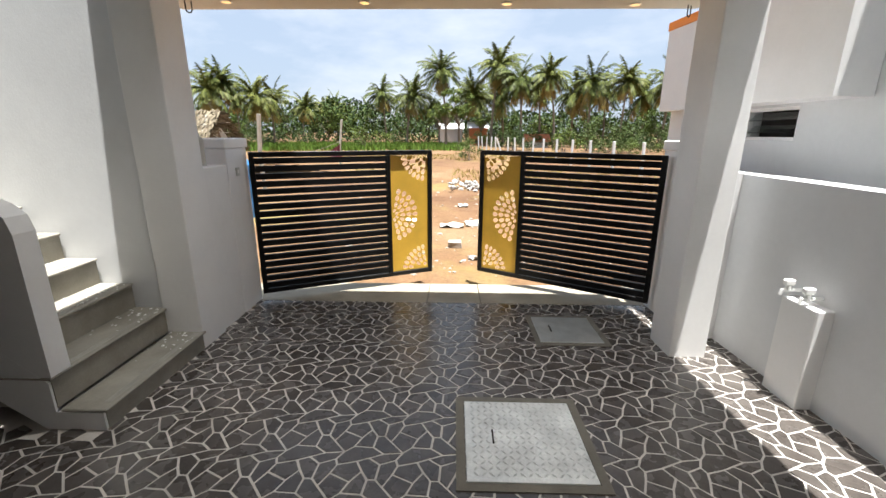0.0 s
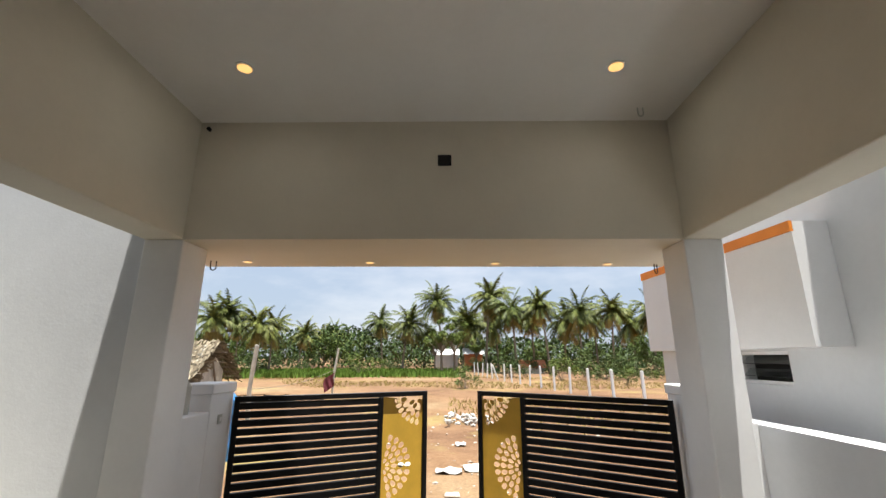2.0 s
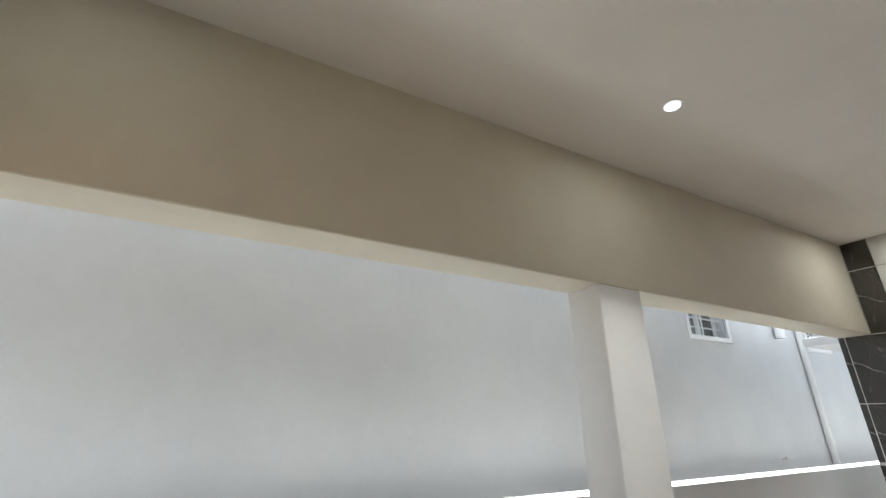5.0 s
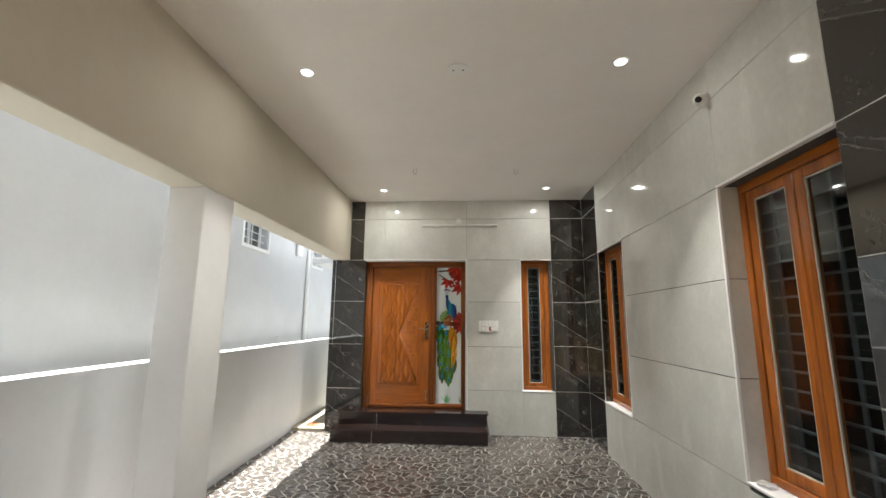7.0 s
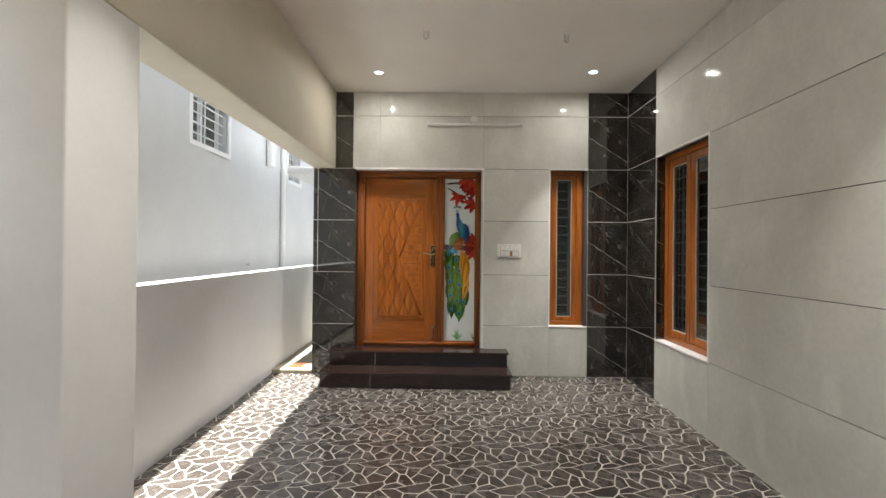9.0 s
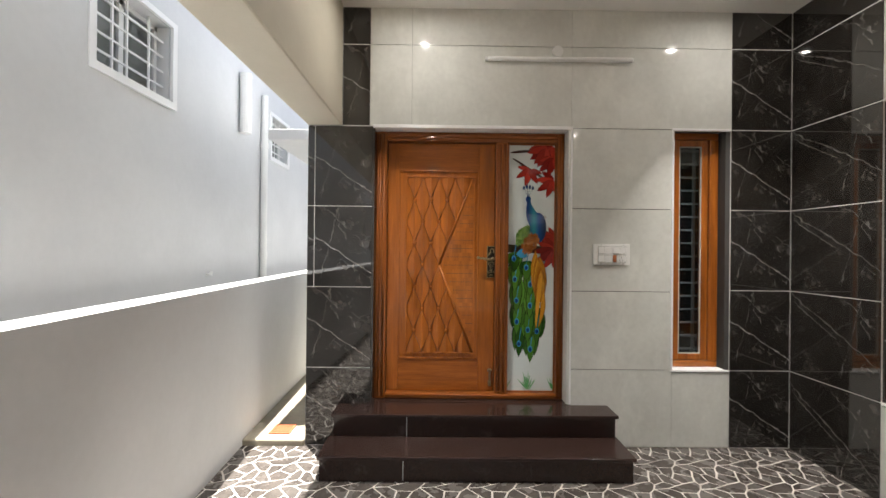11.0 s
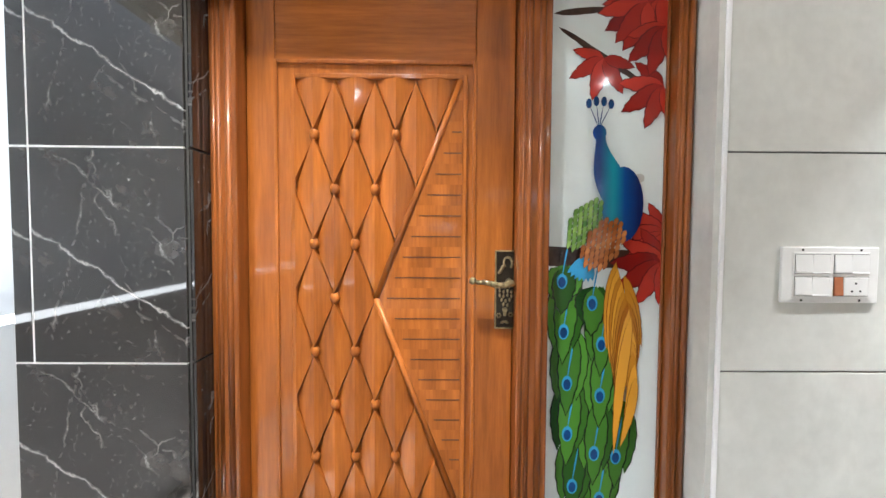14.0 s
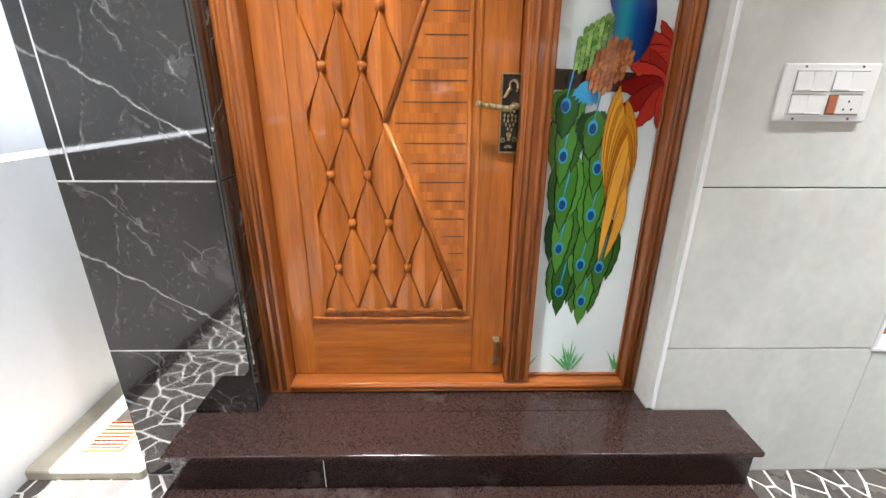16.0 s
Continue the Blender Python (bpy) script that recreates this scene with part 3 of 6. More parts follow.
for y0, y1, z0, z1 in NW:
    wx = xn((y0 + y1) / 2)
    # pale grey backing sheet, its tone stands in for reflections in the panes
    win = part("window", box(wx - 0.16, wx - 0.14, y0, y1, z0, z1), "cement", neighbour)
    fr = B()
    for a in ((y0 - 0.05, y1 + 0.05, z0 - 0.05, z0), (y0 - 0.05, y1 + 0.05, z1, z1 + 0.04), (y0 - 0.05, y0, z0, z1), (y1, y1 + 0.05, z0, z1)):
        bx(fr, wx + 0.001, wx + 0.022, a[0], a[1], a[2], a[3])
    part("window_surround", fr, "trim", win)
    gr = B()
    for k in range(1, 5):
        z = z0 + (z1 - z0) * k / 5
        bx(gr, wx - 0.062, wx - 0.050, y0, y1, z - 0.006, z + 0.006)
    for k, u in enumerate((0.30, 0.48, 0.78)):
        bx(gr, wx - 0.06, wx - 0.048, y0 + (y1 - y0) * u - 0.006, y0 + (y1 - y0) * u + 0.006, z0, z1)
    part("grille", gr, "trim", win, "white painted steel window bars")
    fr = B()
    for a in ((y0, y1, z0, z0 + 0.03), (y0, y1, z1 - 0.03, z1), (y0, y0 + 0.03, z0, z1), (y1 - 0.03, y1, z0, z1), ((y0 + y1) / 2 - 0.02, (y0 + y1) / 2 + 0.02, z0, z1)):
        bx(fr, wx - 0.135, wx - 0.10, *a)
    part("sash", fr, "trim", win)
    part("pane", box(wx - 0.12, wx - 0.115, y0 + 0.03, y1 - 0.03, z0 + 0.03, z1 - 0.03), "glass", win)
wx = xn(-7.35)
# near-black backing stands in for the darkness behind the louvres
vent = part("ventilator", box(wx - 0.19, wx - 0.17, VW[0], VW[1], VW[2], VW[3]), "dark_hole", neighbour)
bm = B()
for a in ((VW[0], VW[1], VW[2], VW[2] + 0.025), (VW[0], VW[1], VW[3] - 0.025, VW[3]), (VW[0], VW[0] + 0.025, VW[2], VW[3]), (VW[1] - 0.025, VW[1], VW[2], VW[3])):
    bx(bm, wx - 0.08, wx - 0.03, *a)
part("ventilator_frame", bm, "trim", vent)
for k in range(2):
    z = VW[2] + 0.055 + 0.10 * k
    bm = B()
    prism(bm, [(wx - 0.12, z + 0.06), (wx - 0.116, z + 0.064), (wx - 0.03, z + 0.005), (wx - 0.034, z)], "y", VW[0] + 0.02, VW[1] - 0.02)
    part("louvre", bm, "glass", vent)
RP = 1.66
bm = B()
pipe(bm, [(xn(RP) + 0.04, RP, 3.2), (xn(RP) + 0.04, RP, 1.0)], 0.036, 12)
for z in (1.36, 2.6):
    rod(bm, (xn(RP) + 0.04, RP, z), (xn(RP) + 0.04, RP, z + 0.06), 0.044, 12)
part("rain_pipe", bm, "plastic", neighbour, "white plastic rain pipe")
bm = B()
rod(bm, (xn(1.1) + 0.06, 1.10, 2.62), (xn(1.1) + 0.06, 1.10, 3.22), 0.055, 16)
part("overflow_pipe", bm, "plastic", neighbour, "short white plastic pipe end")
bm = B()
rod(bm, (xn(0.48), 0.48, 1.235), (xn(0.48) + 0.05, 0.48, 1.235), 0.010, 8)
rod(bm, (xn(0.48) + 0.045, 0.48, 1.225), (xn(0.48) + 0.045, 0.48, 1.26), 0.012, 8)
part("pipe_stub", bm, "plastic", neighbour)

# ---- tiles ----
TILE = {}


def tile(parent, material, axis, a0, a1, z0, z1, at, depth=T):
    """One wall slab; alike slabs share one mesh."""
    g = 0.0026 if "black" in material else 0.0023
    e = g if "black" in material else 0.0007            # upright joints of the grey tiles are butted close
    w, h = round(a1 - a0 - 2 * e, 4), round(z1 - z0 - 2 * g, 4)
    key = (material, axis, w, h, depth)
    if key not in TILE:
        bm = B()
        if axis == "x":
            bx(bm, 0, w, 0, depth, 0, h, 0.0015)
        elif axis == "y":
            bx(bm, 0, depth, 0, w, 0, h, 0.0015)
        me = bpy.data.meshes.new("tile")
        bm.to_mesh(me)
        bm.free()
        me.materials.append(M[material])
        TILE[key] = me
    ob = new("tile", TILE[key])
    ob.parent = parent
    ob.location = (a0 + e, at, z0 + g) if axis == "x" else (at, a0 + e, z0 + g)
    return ob


bm = B()
for q in ((-0.486, -0.010, 0.0014, T - 0.0001, 0.0, Z3), (2.694, XW - 0.001, 0.0014, T - 0.0001, 0.0, ZC), (XB, -0.028, 0.0014, T - 0.0001, Z3, ZC), (XW + 0.0014, XW + T - 0.0001, -0.656, -0.001, -0.1, ZC), (XW + 0.0014, XW + T - 0.0001, -4.8, -4.204, -0.1, ZC)):
    bx(bm, *q)
structure("grout_lines", bm, "grout_white", "white grout between the black marble tiles", "grout")
ROWS = [(0.0, Z0), (Z0, Z1), (Z1, Z2), (Z2, Z3), (Z3, Z4), (Z4, ZC)]
for z0, z1 in ROWS[:4]:
    if z0 < Z1:
        tile(wall_door, "black_marble", "x", -0.488, -0.002, z0, z1, 0.0)
    else:
        tile(wall_door, "black_marble", "x", -0.488, -0.434, z0, z1, 0.0)
        tile(wall_door, "black_marble", "x", -0.434, -0.002, z0, z1, 0.0)
    tile(wall_door, "black_marble", "x", 2.692, XW, z0, z1, 0.0)
    tile(wall_door, "grey_marble", "x", 1.498, 2.258, z0 - (0.016 if z0 == Z1 else 0.0), z1 - (0.016 if z1 == Z1 else 0.0), 0.0)
    tile(wall_door, "black_marble_side", "y", T, 0.15, max(z0, 0.317), z1, -0.002)
tile(wall_door, "grey_marble", "x", 2.258, 2.692, 0.0, Z0 - 0.016, 0.0)
for z0, z1 in ROWS[4:]:
    tile(wall_door, "black_marble", "x", XB, -0.026, z0, z1, 0.0)
    for a, c in ((-0.026, 0.285), (0.285, 1.485), (1.485, 2.692)):
        tile(wall_door, "grey_marble", "x", a, c, z0, z1, 0.0)
    tile(wall_door, "black_marble", "x", 2.692, XW, z0, z1, 0.0)
for z0, z1 in ROWS[1:4]:
    tile(wall_door, "black_marble_side", "y", T, 0.12, z0, z1, 2.662, 0.008)
for k, (z0, z1) in enumerate([(-0.10, Z0)] + ROWS[1:]):
    tile(wall_house, "black_marble_side", "y", -0.658, -0.001, z0, z1, XW)
    tile(wall_house, "black_marble_side", "y", -4.8, -4.202, z0, z1, XW)
    if k < 4 and k > 0:
        tile(wall_house, "grey_marble", "y", -3.298, -1.522, z0, z1, XW)
        tile(wall_house, "grey_marble", "x", XW + T, XW + 0.13, max(z0, 0.6), z1, -3.302, 0.008)
        tile(wall_house, "black_marble", "x", XW + T, XW + 0.13, z0, z1, -0.668, 0.008)
    else:
        for a, c in ((-4.202, -3.298), (-3.298, -1.522), (-1.522, -0.658)):
            tile(wall_house, "grey_marble", "y", a, c, z0, z1 - (0.016 if k == 0 and a != -3.298 else 0), XW)


# white edge strips round the openings
def trims(name, runs):
    bm = B()
    for r in runs:
        bx(bm, *r, 0.002)
    structure(name, bm, "trim", "white plastic edge strip round a tiled opening", "trim")


trims("trim_door", [(-0.002, 1.498, -0.006, 0.13, Z3 - 0.012, Z3 + 0.012), (1.4845, 1.498, -0.006, 0.011, 0.317, Z3 - 0.012)])
structure("door_reveal", box(1.4662, 1.4842, 0.0005, 0.15, 0.317, Z3 - 0.013), "grey_marble", "grey marble lining of the door opening", "trim")
trims("trim_side_window", [(2.248, 2.69, -0.005, 0.02, Z3 - 0.008, Z3 + 0.008), (2.247, 2.2625, -0.005, 0.09, Z0 + 0.005, Z3 - 0.008), (2.247, 2.69, -0.005, 0.09, Z0 - 0.012, Z0 + 0.004)])
trims("trim_far_window", [(XW - 0.005, XW + 0.02, -1.53, -0.66, Z3 - 0.008, Z3 + 0.008), (XW - 0.005, XW + 0.09, -1.53, -0.66, Z0 - 0.012, Z0 + 0.004), (XW - 0.004, XW + 0.09, -1.532, -1.517, Z0 + 0.005, Z3 - 0.009)])
trims("trim_big_window", [(XW - 0.006, XW + 0.03, -4.2, -3.288, Z3 - 0.008, Z3 + 0.010), (XW - 0.006, XW + 0.12, -4.2, -3.288, 0.590, 0.604), (XW - 0.006, XW + 0.012, -3.304, -3.286, 0.605, Z3 - 0.009)])


# ---- windows ----
def window(name, axis, a0, a1, z0, z1, at, leaves, label):
    """Teak frame with glazed leaves and a steel grille behind; at: the face of the frame, which goes 0.07 deep."""
    top = thing(name, (at if axis == "y" else (a0 + a1) / 2, (a0 + a1) / 2 if axis == "y" else at, z0), label, "window", "", "structure")

    def bar(bm, u0, u1, w0, w1, d0, d1, b=0.0):
        if axis == "y":
            bx(bm, at + d0, at + d1, u0, u1, w0, w1, b)
        else:
            bx(bm, u0, u1, at + d0, at + d1, w0, w1, b)
    f = 0.055 if leaves > 1 else 0.05
    wide = 0.0 if leaves > 1 else 0.02
    for nm, (u0, u1, w0, w1) in {"head": (a0, a1, z1 - f, z1), "sill": (a0, a1, z0, z0 + f), "jamb": (a0, a0 + f, z0 + f, z1 - f), "far_jamb": (a1 - f - wide, a1, z0 + f, z1 - f)}.items():
        bm = B()
        bar(bm, u0, u1, w0, w1, 0, 0.08, 0.006)
        part("window_sill" if nm == "sill" else "window_frame", bm, "wood" if "jamb" in nm else ("wood_y" if axis == "y" else "wood_x"), top)
    wleaf = (a1 - a0 - 2 * f - wide) / leaves
    for k in range(leaves):
        u0, u1 = a0 + f + k * wleaf + 0.003, a0 + f + (k + 1) * wleaf - 0.003
        s = 0.065 if leaves > 1 else 0.05
        bm = B()
        for q in ((u0, u0 + s, z0 + f + 0.003, z1 - f - 0.003), (u1 - s, u1, z0 + f + 0.003, z1 - f - 0.003), (u0 + s, u1 - s, z0 + f + 0.003, z0 + f + s), (u0 + s, u1 - s, z1 - f - s, z1 - f - 0.003)):
            bar(bm, *q, 0.012, 0.055, 0.005)
        leaf = part("sash", bm, "wood", top)
        bm = B()
        for q in ((u0 + s, u0 + s + 0.008, z0 + f + s, z1 - f - s), (u1 - s - 0.008, u1 - s, z0 + f + s, z1 - f - s), (u0 + s, u1 - s, z0 + f + s, z0 + f + s + 0.008), (u0 + s, u1 - s, z1 - f - s - 0.008, z1 - f - s)):
            bar(bm, *q, 0.018, 0.028)
        part("putty", bm, "sack", leaf, "uneven cream sealant bead")
        bm = B()
        bar(bm, u0 + s, u1 - s, z0 + f + s, z1 - f - s, 0.030, 0.035)
        pane = part("pane", bm, "glass", leaf)
        pane.visible_shadow = False
    bm = B()
    k = 0
    while z0 + 0.12 + k * 0.105 < z1 - 0.06:
        z = z0 + 0.12 + k * 0.105
        bar(bm, a0 + 0.02, a1 - 0.02, z - 0.007, z + 0.007, 0.10, 0.112)
        k += 1
    n = max(2, round((a1 - a0) / 0.28) + 1)
    for q in range(n):
        u = a0 + f + 0.075 + (a1 - a0 - 2 * f - 0.15) * q / (n - 1)
        bar(bm, u - 0.012, u + 0.012, z0 + 0.02, z1 - 0.02, 0.112, 0.122)
    part("grille", bm, "grille", top, "dark steel security bars")
    return top


window("window_1", "x", SIDE[0], SIDE[1], SIDE[2], SIDE[3], 0.09, 1, "narrow teak window with dark glass and steel bars")
window("window_2", "y", FAR[0], FAR[1], FAR[2], FAR[3], XW + 0.09, 2, "teak double casement window with dark glass and steel bars")
window("window_3", "y", BIG[0], BIG[1], BIG[2], BIG[3], XW + 0.12, 2, "large teak double casement window with dark glass and steel bars")

# ---- steps at the door ----
steps = thing("door_steps", (0.75, -0.25, 0.0), "two polished dark brown granite steps with white dust marks", "steps")
SJ = 0.287                       # joint between the two slabs of each riser
part("riser", box(-0.245, SJ - 0.0015, -0.478, -0.02, -0.02, 0.130), "granite", steps)
part("riser", box(SJ + 0.0015, 1.755, -0.478, -0.02, -0.02, 0.130), "granite", steps)
part("tread", box(-0.26, 1.770, -0.495, -0.006, 0.132, 0.154, 0.004, 2), "granite", steps)
part("riser", box(-0.225, SJ - 0.0015, -0.195, -0.006, 0.156, 0.291), "granite", steps)
part("riser", box(SJ + 0.0015, 1.755, -0.195, -0.006, 0.156, 0.291), "granite", steps)
part("top_tread", box(-0.24, 1.772, -0.215, -0.006, 0.293, 0.315, 0.004, 2), "granite", steps)
part("threshold", box(0.0, 1.469, -0.005, 0.30, 0.28, 0.315), "granite", steps)
for y_, z0, z1 in ((-0.4775, 0.0, 0.130), (-0.1945, 0.156, 0.291)):
    part("joint", box(SJ - 0.0013, SJ + 0.0013, y_, y_ + 0.15, z0, z1), "trim", steps, "white filled joint")

# ---- ground outside ----
bm = B()
S = 2500
gx = [-S, -300, -60, -20, -8, 0, 4, 8, 20, 60, 300, S]
gy = [-S, -300, -120, -60, -40, -30, -20, -14, -10, -8.6, -7.7, 0, 9, 60, S]
vs = {(x, y): bm.verts.new((x, y, -0.21 if y < -8.5 else -0.32)) for x in gx for y in gy}
for x0, x1 in zip(gx, gx[1:]):
    for y0, y1 in zip(gy, gy[1:]):
        bm.faces.new((vs[x0, y0], vs[x1, y0], vs[x1, y1], vs[x0, y1]))
structure("ground", bm, "dirt", "dry orange-brown earth with patches of dry grass", "ground")
bm = B()
for x0, x1 in ((-0.74, 1.055), (1.062, 1.567), (1.574, 3.42)):
    prism(bm, [(-7.506, -0.099), (-8.12, -0.135), (-8.32, -0.25), (-7.506, -0.4)], "x", x0, x1)
structure("ramp", bm, "cement_pale", "pale cement entrance ramp with joints", "ramp")


# ---- gate ----
def gate(hinge, end, label, z0=-0.035, z1=1.29):
    hx, hy = hinge
    d = Vector((end[0] - hx, end[1] - hy, 0))
    L = d.length
    top = thing("gate_leaf", (hx, hy, z0), label, "gate", "double gate")
    top.rotation_euler = (0, 0, math.atan2(d.y, d.x))
    OFFSETS[top.name] = Vector((0, 0, 0))
    H = z1 - z0
    w = 0.045
    ps = L - 0.50
    for nm, q in {"hinge_stile": (0, w, 0, H), "inner_stile": (ps, ps + w, w, H - w), "lock_stile": (L - w, L, 0, H)}.items():
        part("stile", box(q[0], q[1], -0.022, 0.022, q[2], q[3], 0.003), "black_metal", top)
    for q in ((w, L - w, 0, w), (w, L - w, H - w, H)):
        part("rail", box(q[0], q[1], -0.022, 0.022, q[2], q[3], 0.003), "black_metal", top)
    n = 18
    for k in range(n):
        z = w + (H - 2 * w) * (k + 0.5) / n
        bm = B()
        prism(bm, [(-0.019, z - 0.026), (0.019, z - 0.026), (0.019, z + 0.026), (-0.019, z + 0.026)], "x", w, ps)
        part("slat", bm, "black_metal", top)
    # gold sheet with cut-out petals
    x0, x1, y0, y1 = ps + w, L - w, w, H - w
    petals = []

    def fan(cx, cy, rings_, a0, a1):
        for r, cnt, ln in rings_:
            for k in range(cnt):
                a = a0 + (a1 - a0) * (k + 0.5) / cnt
                px, pz = cx + r * math.cos(a), cy + r * math.sin(a)
                if all(math.hypot(px - o[0], pz - o[1]) > 0.058 for o in petals if o[5] != (cx, cy)):
                    petals.append((px, pz, a, ln, min(0.0245, 0.41 * r * (a1 - a0) / cnt), (cx, cy)))
    mid = (y0 + y1) / 2
    rr = [(0.055, 4, 0.046), (0.118, 7, 0.064), (0.186, 9, 0.066), (0.254, 11, 0.066)]
    fan(x0 + 0.01, mid, rr, -1.4, 1.4)
    rr2 = [(0.075, 2, 0.046), (0.136, 4, 0.062), (0.202, 5, 0.066), (0.268, 7, 0.066)]
    fan(x1 - 0.0, y1 + 0.02, rr2, math.pi + 0.12, 1.5 * math.pi - 0.12)
    fan(x1 - 0.0, y0 - 0.02, rr2, math.pi / 2 + 0.12, math.pi - 0.12)
    petals = [p for p in petals if x0 + 0.03 < p[0] < x1 - 0.03 and y0 + 0.02 < p[1] < y1 - 0.02]
    bm = B()
    edges = []
    outer = [bm.verts.new((x, 0, z)) for x, z in ((x0, y0), (x1, y0), (x1, y1), (x0, y1))]
    edges += [bm.edges.new((outer[i], outer[(i + 1) % 4])) for i in range(4)]
    for cx, cz, a, ln, hw, _ in petals:
        ring = []
        for q in range(8):
            s = q / 8 * 2 * math.pi
            u, v = math.cos(s) * ln / 2, math.sin(s) * hw * (1 + 0.2 * math.cos(s))
            ring.append(bm.verts.new((cx + u * math.cos(a) - v * math.sin(a), 0, cz + u * math.sin(a) + v * math.cos(a))))
        edges += [bm.edges.new((ring[i], ring[(i + 1) % 8])) for i in range(8)]
    bmesh.ops.triangle_fill(bm, use_beauty=True, edges=edges, normal=(0, -1, 0))
    ext = bmesh.ops.extrude_face_region(bm, geom=list(bm.faces))
    bmesh.ops.translate(bm, verts=[e for e in ext["geom"] if isinstance(e, bmesh.types.BMVert)], vec=(0, 0.004, 0))
    bmesh.ops.recalc_face_normals(bm, faces=bm.faces)
    part("cut_out_panel", bm, "gold", top, "gold sheet panel with cut-out petal fans")
    for z in (0.52, 0.44):
        bm = B()
        rod(bm, (L - 0.025, 0.03, z - 0.04), (L - 0.025, 0.03, z + 0.04), 0.009, 8)
        part("bolt", bm, "black_metal", top)
    for z in (0.2, H - 0.2):
        bm = B()
        rod(bm, (0.004, 0.026, z - 0.05), (0.004, 0.026, z + 0.05), 0.008, 10)
        part("hinge", bm, "black_metal", top)
    return top


gate((3.145, -7.52), (1.566, -8.28), "black slatted steel gate leaf with gold cut-out panel, ajar")
gate((-0.465, -7.41), (1.043, -8.32), "black slatted steel gate leaf with gold cut-out panel, ajar")

# ---- front door ----
door = thing("door_1", (0.73, 0.10, 0.316), "carved orange teak front door, closed, with a painted glass sidelight", "door", "", "structure")
ZT, ZB, YJ = 2.377, 0.316, 0.100          # frame: top, foot, face
SILL, HEAD = 0.358, 2.306
for nm, x0, x1, z0, z1, mt in (("door_frame", 0.0105, 0.092, ZB, ZT, "wood_frame"), ("door_frame", 0.937, 1.035, SILL + 0.0005, HEAD - 0.0005, "wood_frame"), ("door_frame", 1.413, 1.4655, ZB, ZT, "wood_frame"),
                               ("door_head", 0.0925, 1.4125, HEAD, ZT, "wood_frame_x"), ("door_sill", 0.0925, 1.4125, ZB, SILL, "wood_frame_x")):
    fr = part(nm, box(x0, x1, YJ, YJ + 0.12, z0, z1, 0.006, 2), mt, door)
    bm = B()
    if mt == "wood_frame":
        w = x1 - x0
        for u, r in ((0.16, 0.004), (0.34, 0.0075), (0.70, 0.010)):
            rod(bm, (x0 + w * u, YJ + 0.001, z0 + 0.02), (x0 + w * u, YJ + 0.001, z1 - 0.02), r, 10)
    else:
        h = z1 - z0
        for u, r in ((0.3, 0.007), (0.68, 0.009)):
            rod(bm, (x0, YJ + 0.001, z0 + h * u), (x1, YJ + 0.001, z0 + h * u), r, 10)
    part("moulding", bm, mt, fr, "", True)

YL = 0.163                       # face of the leaf
LX0, LX1, LZ0, LZ1 = 0.0945, 0.9345, 0.361, 2.303
OX0, OX1, OZ0, OZ1 = 0.180, 0.815, 0.612, 2.092      # outer bead of the sunk panel
IX0, IX1, IZ0, IZ1 = 0.234, 0.785, 0.648, 2.048      # inner bead round the carved field
leaf = part("door_leaf", box(LX0, LX1, YL + 0.012, YL + 0.05, LZ0, LZ1), "wood", door)
for x0, x1, z0, z1, mt in ((LX0, OX0 + 0.003, LZ0, LZ1, "wood"), (OX1 - 0.003, LX1, LZ0, LZ1, "wood"), (OX0 + 0.0035, OX1 - 0.0035, OZ1 - 0.003, LZ1, "wood_x"), (OX0 + 0.0035, OX1 - 0.0035, LZ0, OZ0 + 0.003, "wood_x")):
    part("stile" if mt == "wood" else "rail", box(x0, x1, YL, YL + 0.0119, z0, z1, 0.002), mt, leaf)


def ring_bead(x0, x1, z0, z1, w, proud):
    bm = B()
    for a, c, e, f in ((x0, x0 + w, z0, z1), (x1 - w, x1, z0, z1), (x0 + w, x1 - w, z0, z0 + w), (x0 + w, x1 - w, z1 - w, z1)):
        bx(bm, a, c, YL - proud, YL + 0.0118, e, f, 0.003, 2)
    return bm


part("panel_moulding", ring_bead(OX0, OX1, OZ0, OZ1, 0.012, 0.007), "wood", leaf)
part("panel_moulding", ring_bead(IX0, IX1, IZ0, IZ1, 0.015, 0.011), "wood", leaf)
part("panel_border", box(OX0 + 0.012, OX1 - 0.012, YL + 0.003, YL + 0.0115, OZ0 + 0.012, OZ1 - 0.012), "wood", leaf)

# carved field: tall diamonds, each with an upright ridge between two flat slopes, studs where they meet
PX0, PX1, PZ0, PZ1 = IX0 + 0.015, IX1 - 0.015, IZ0 + 0.015, IZ1 - 0.015
DX, DZ, CX, CZ = 0.0640, 0.1712, 0.306, 1.861
VX, VZ = 0.501, 1.348
SL = (PX1 - 0.006 - VX) / (PZ1 - 0.004 - VZ)          # lean of the two slanting beads
bm = B()
for i in range(-2, 9):
    for j in range(-2, 10):
        if (i + j) % 2 == 0:
            continue
        cx, cz = CX + i * DX, CZ - j * DZ
        if cx > PX1 + DX or cz > PZ1 + DZ or cz < PZ0 - DZ:
            continue
        y0, y1 = YL + 0.005, YL - 0.020
        t, r, b_, l_ = (bm.verts.new((cx + a, y0, cz + c)) for a, c in ((0, DZ), (DX, 0), (0, -DZ), (-DX, 0)))
        u, d = bm.verts.new((cx, y1, cz + DZ * 0.91)), bm.verts.new((cx, y1, cz - DZ * 0.91))
        for f in ((l_, u, t), (l_, d, u), (l_, b_, d), (r, t, u), (r, u, d), (r, d, b_)):
            bm.faces.new(f)
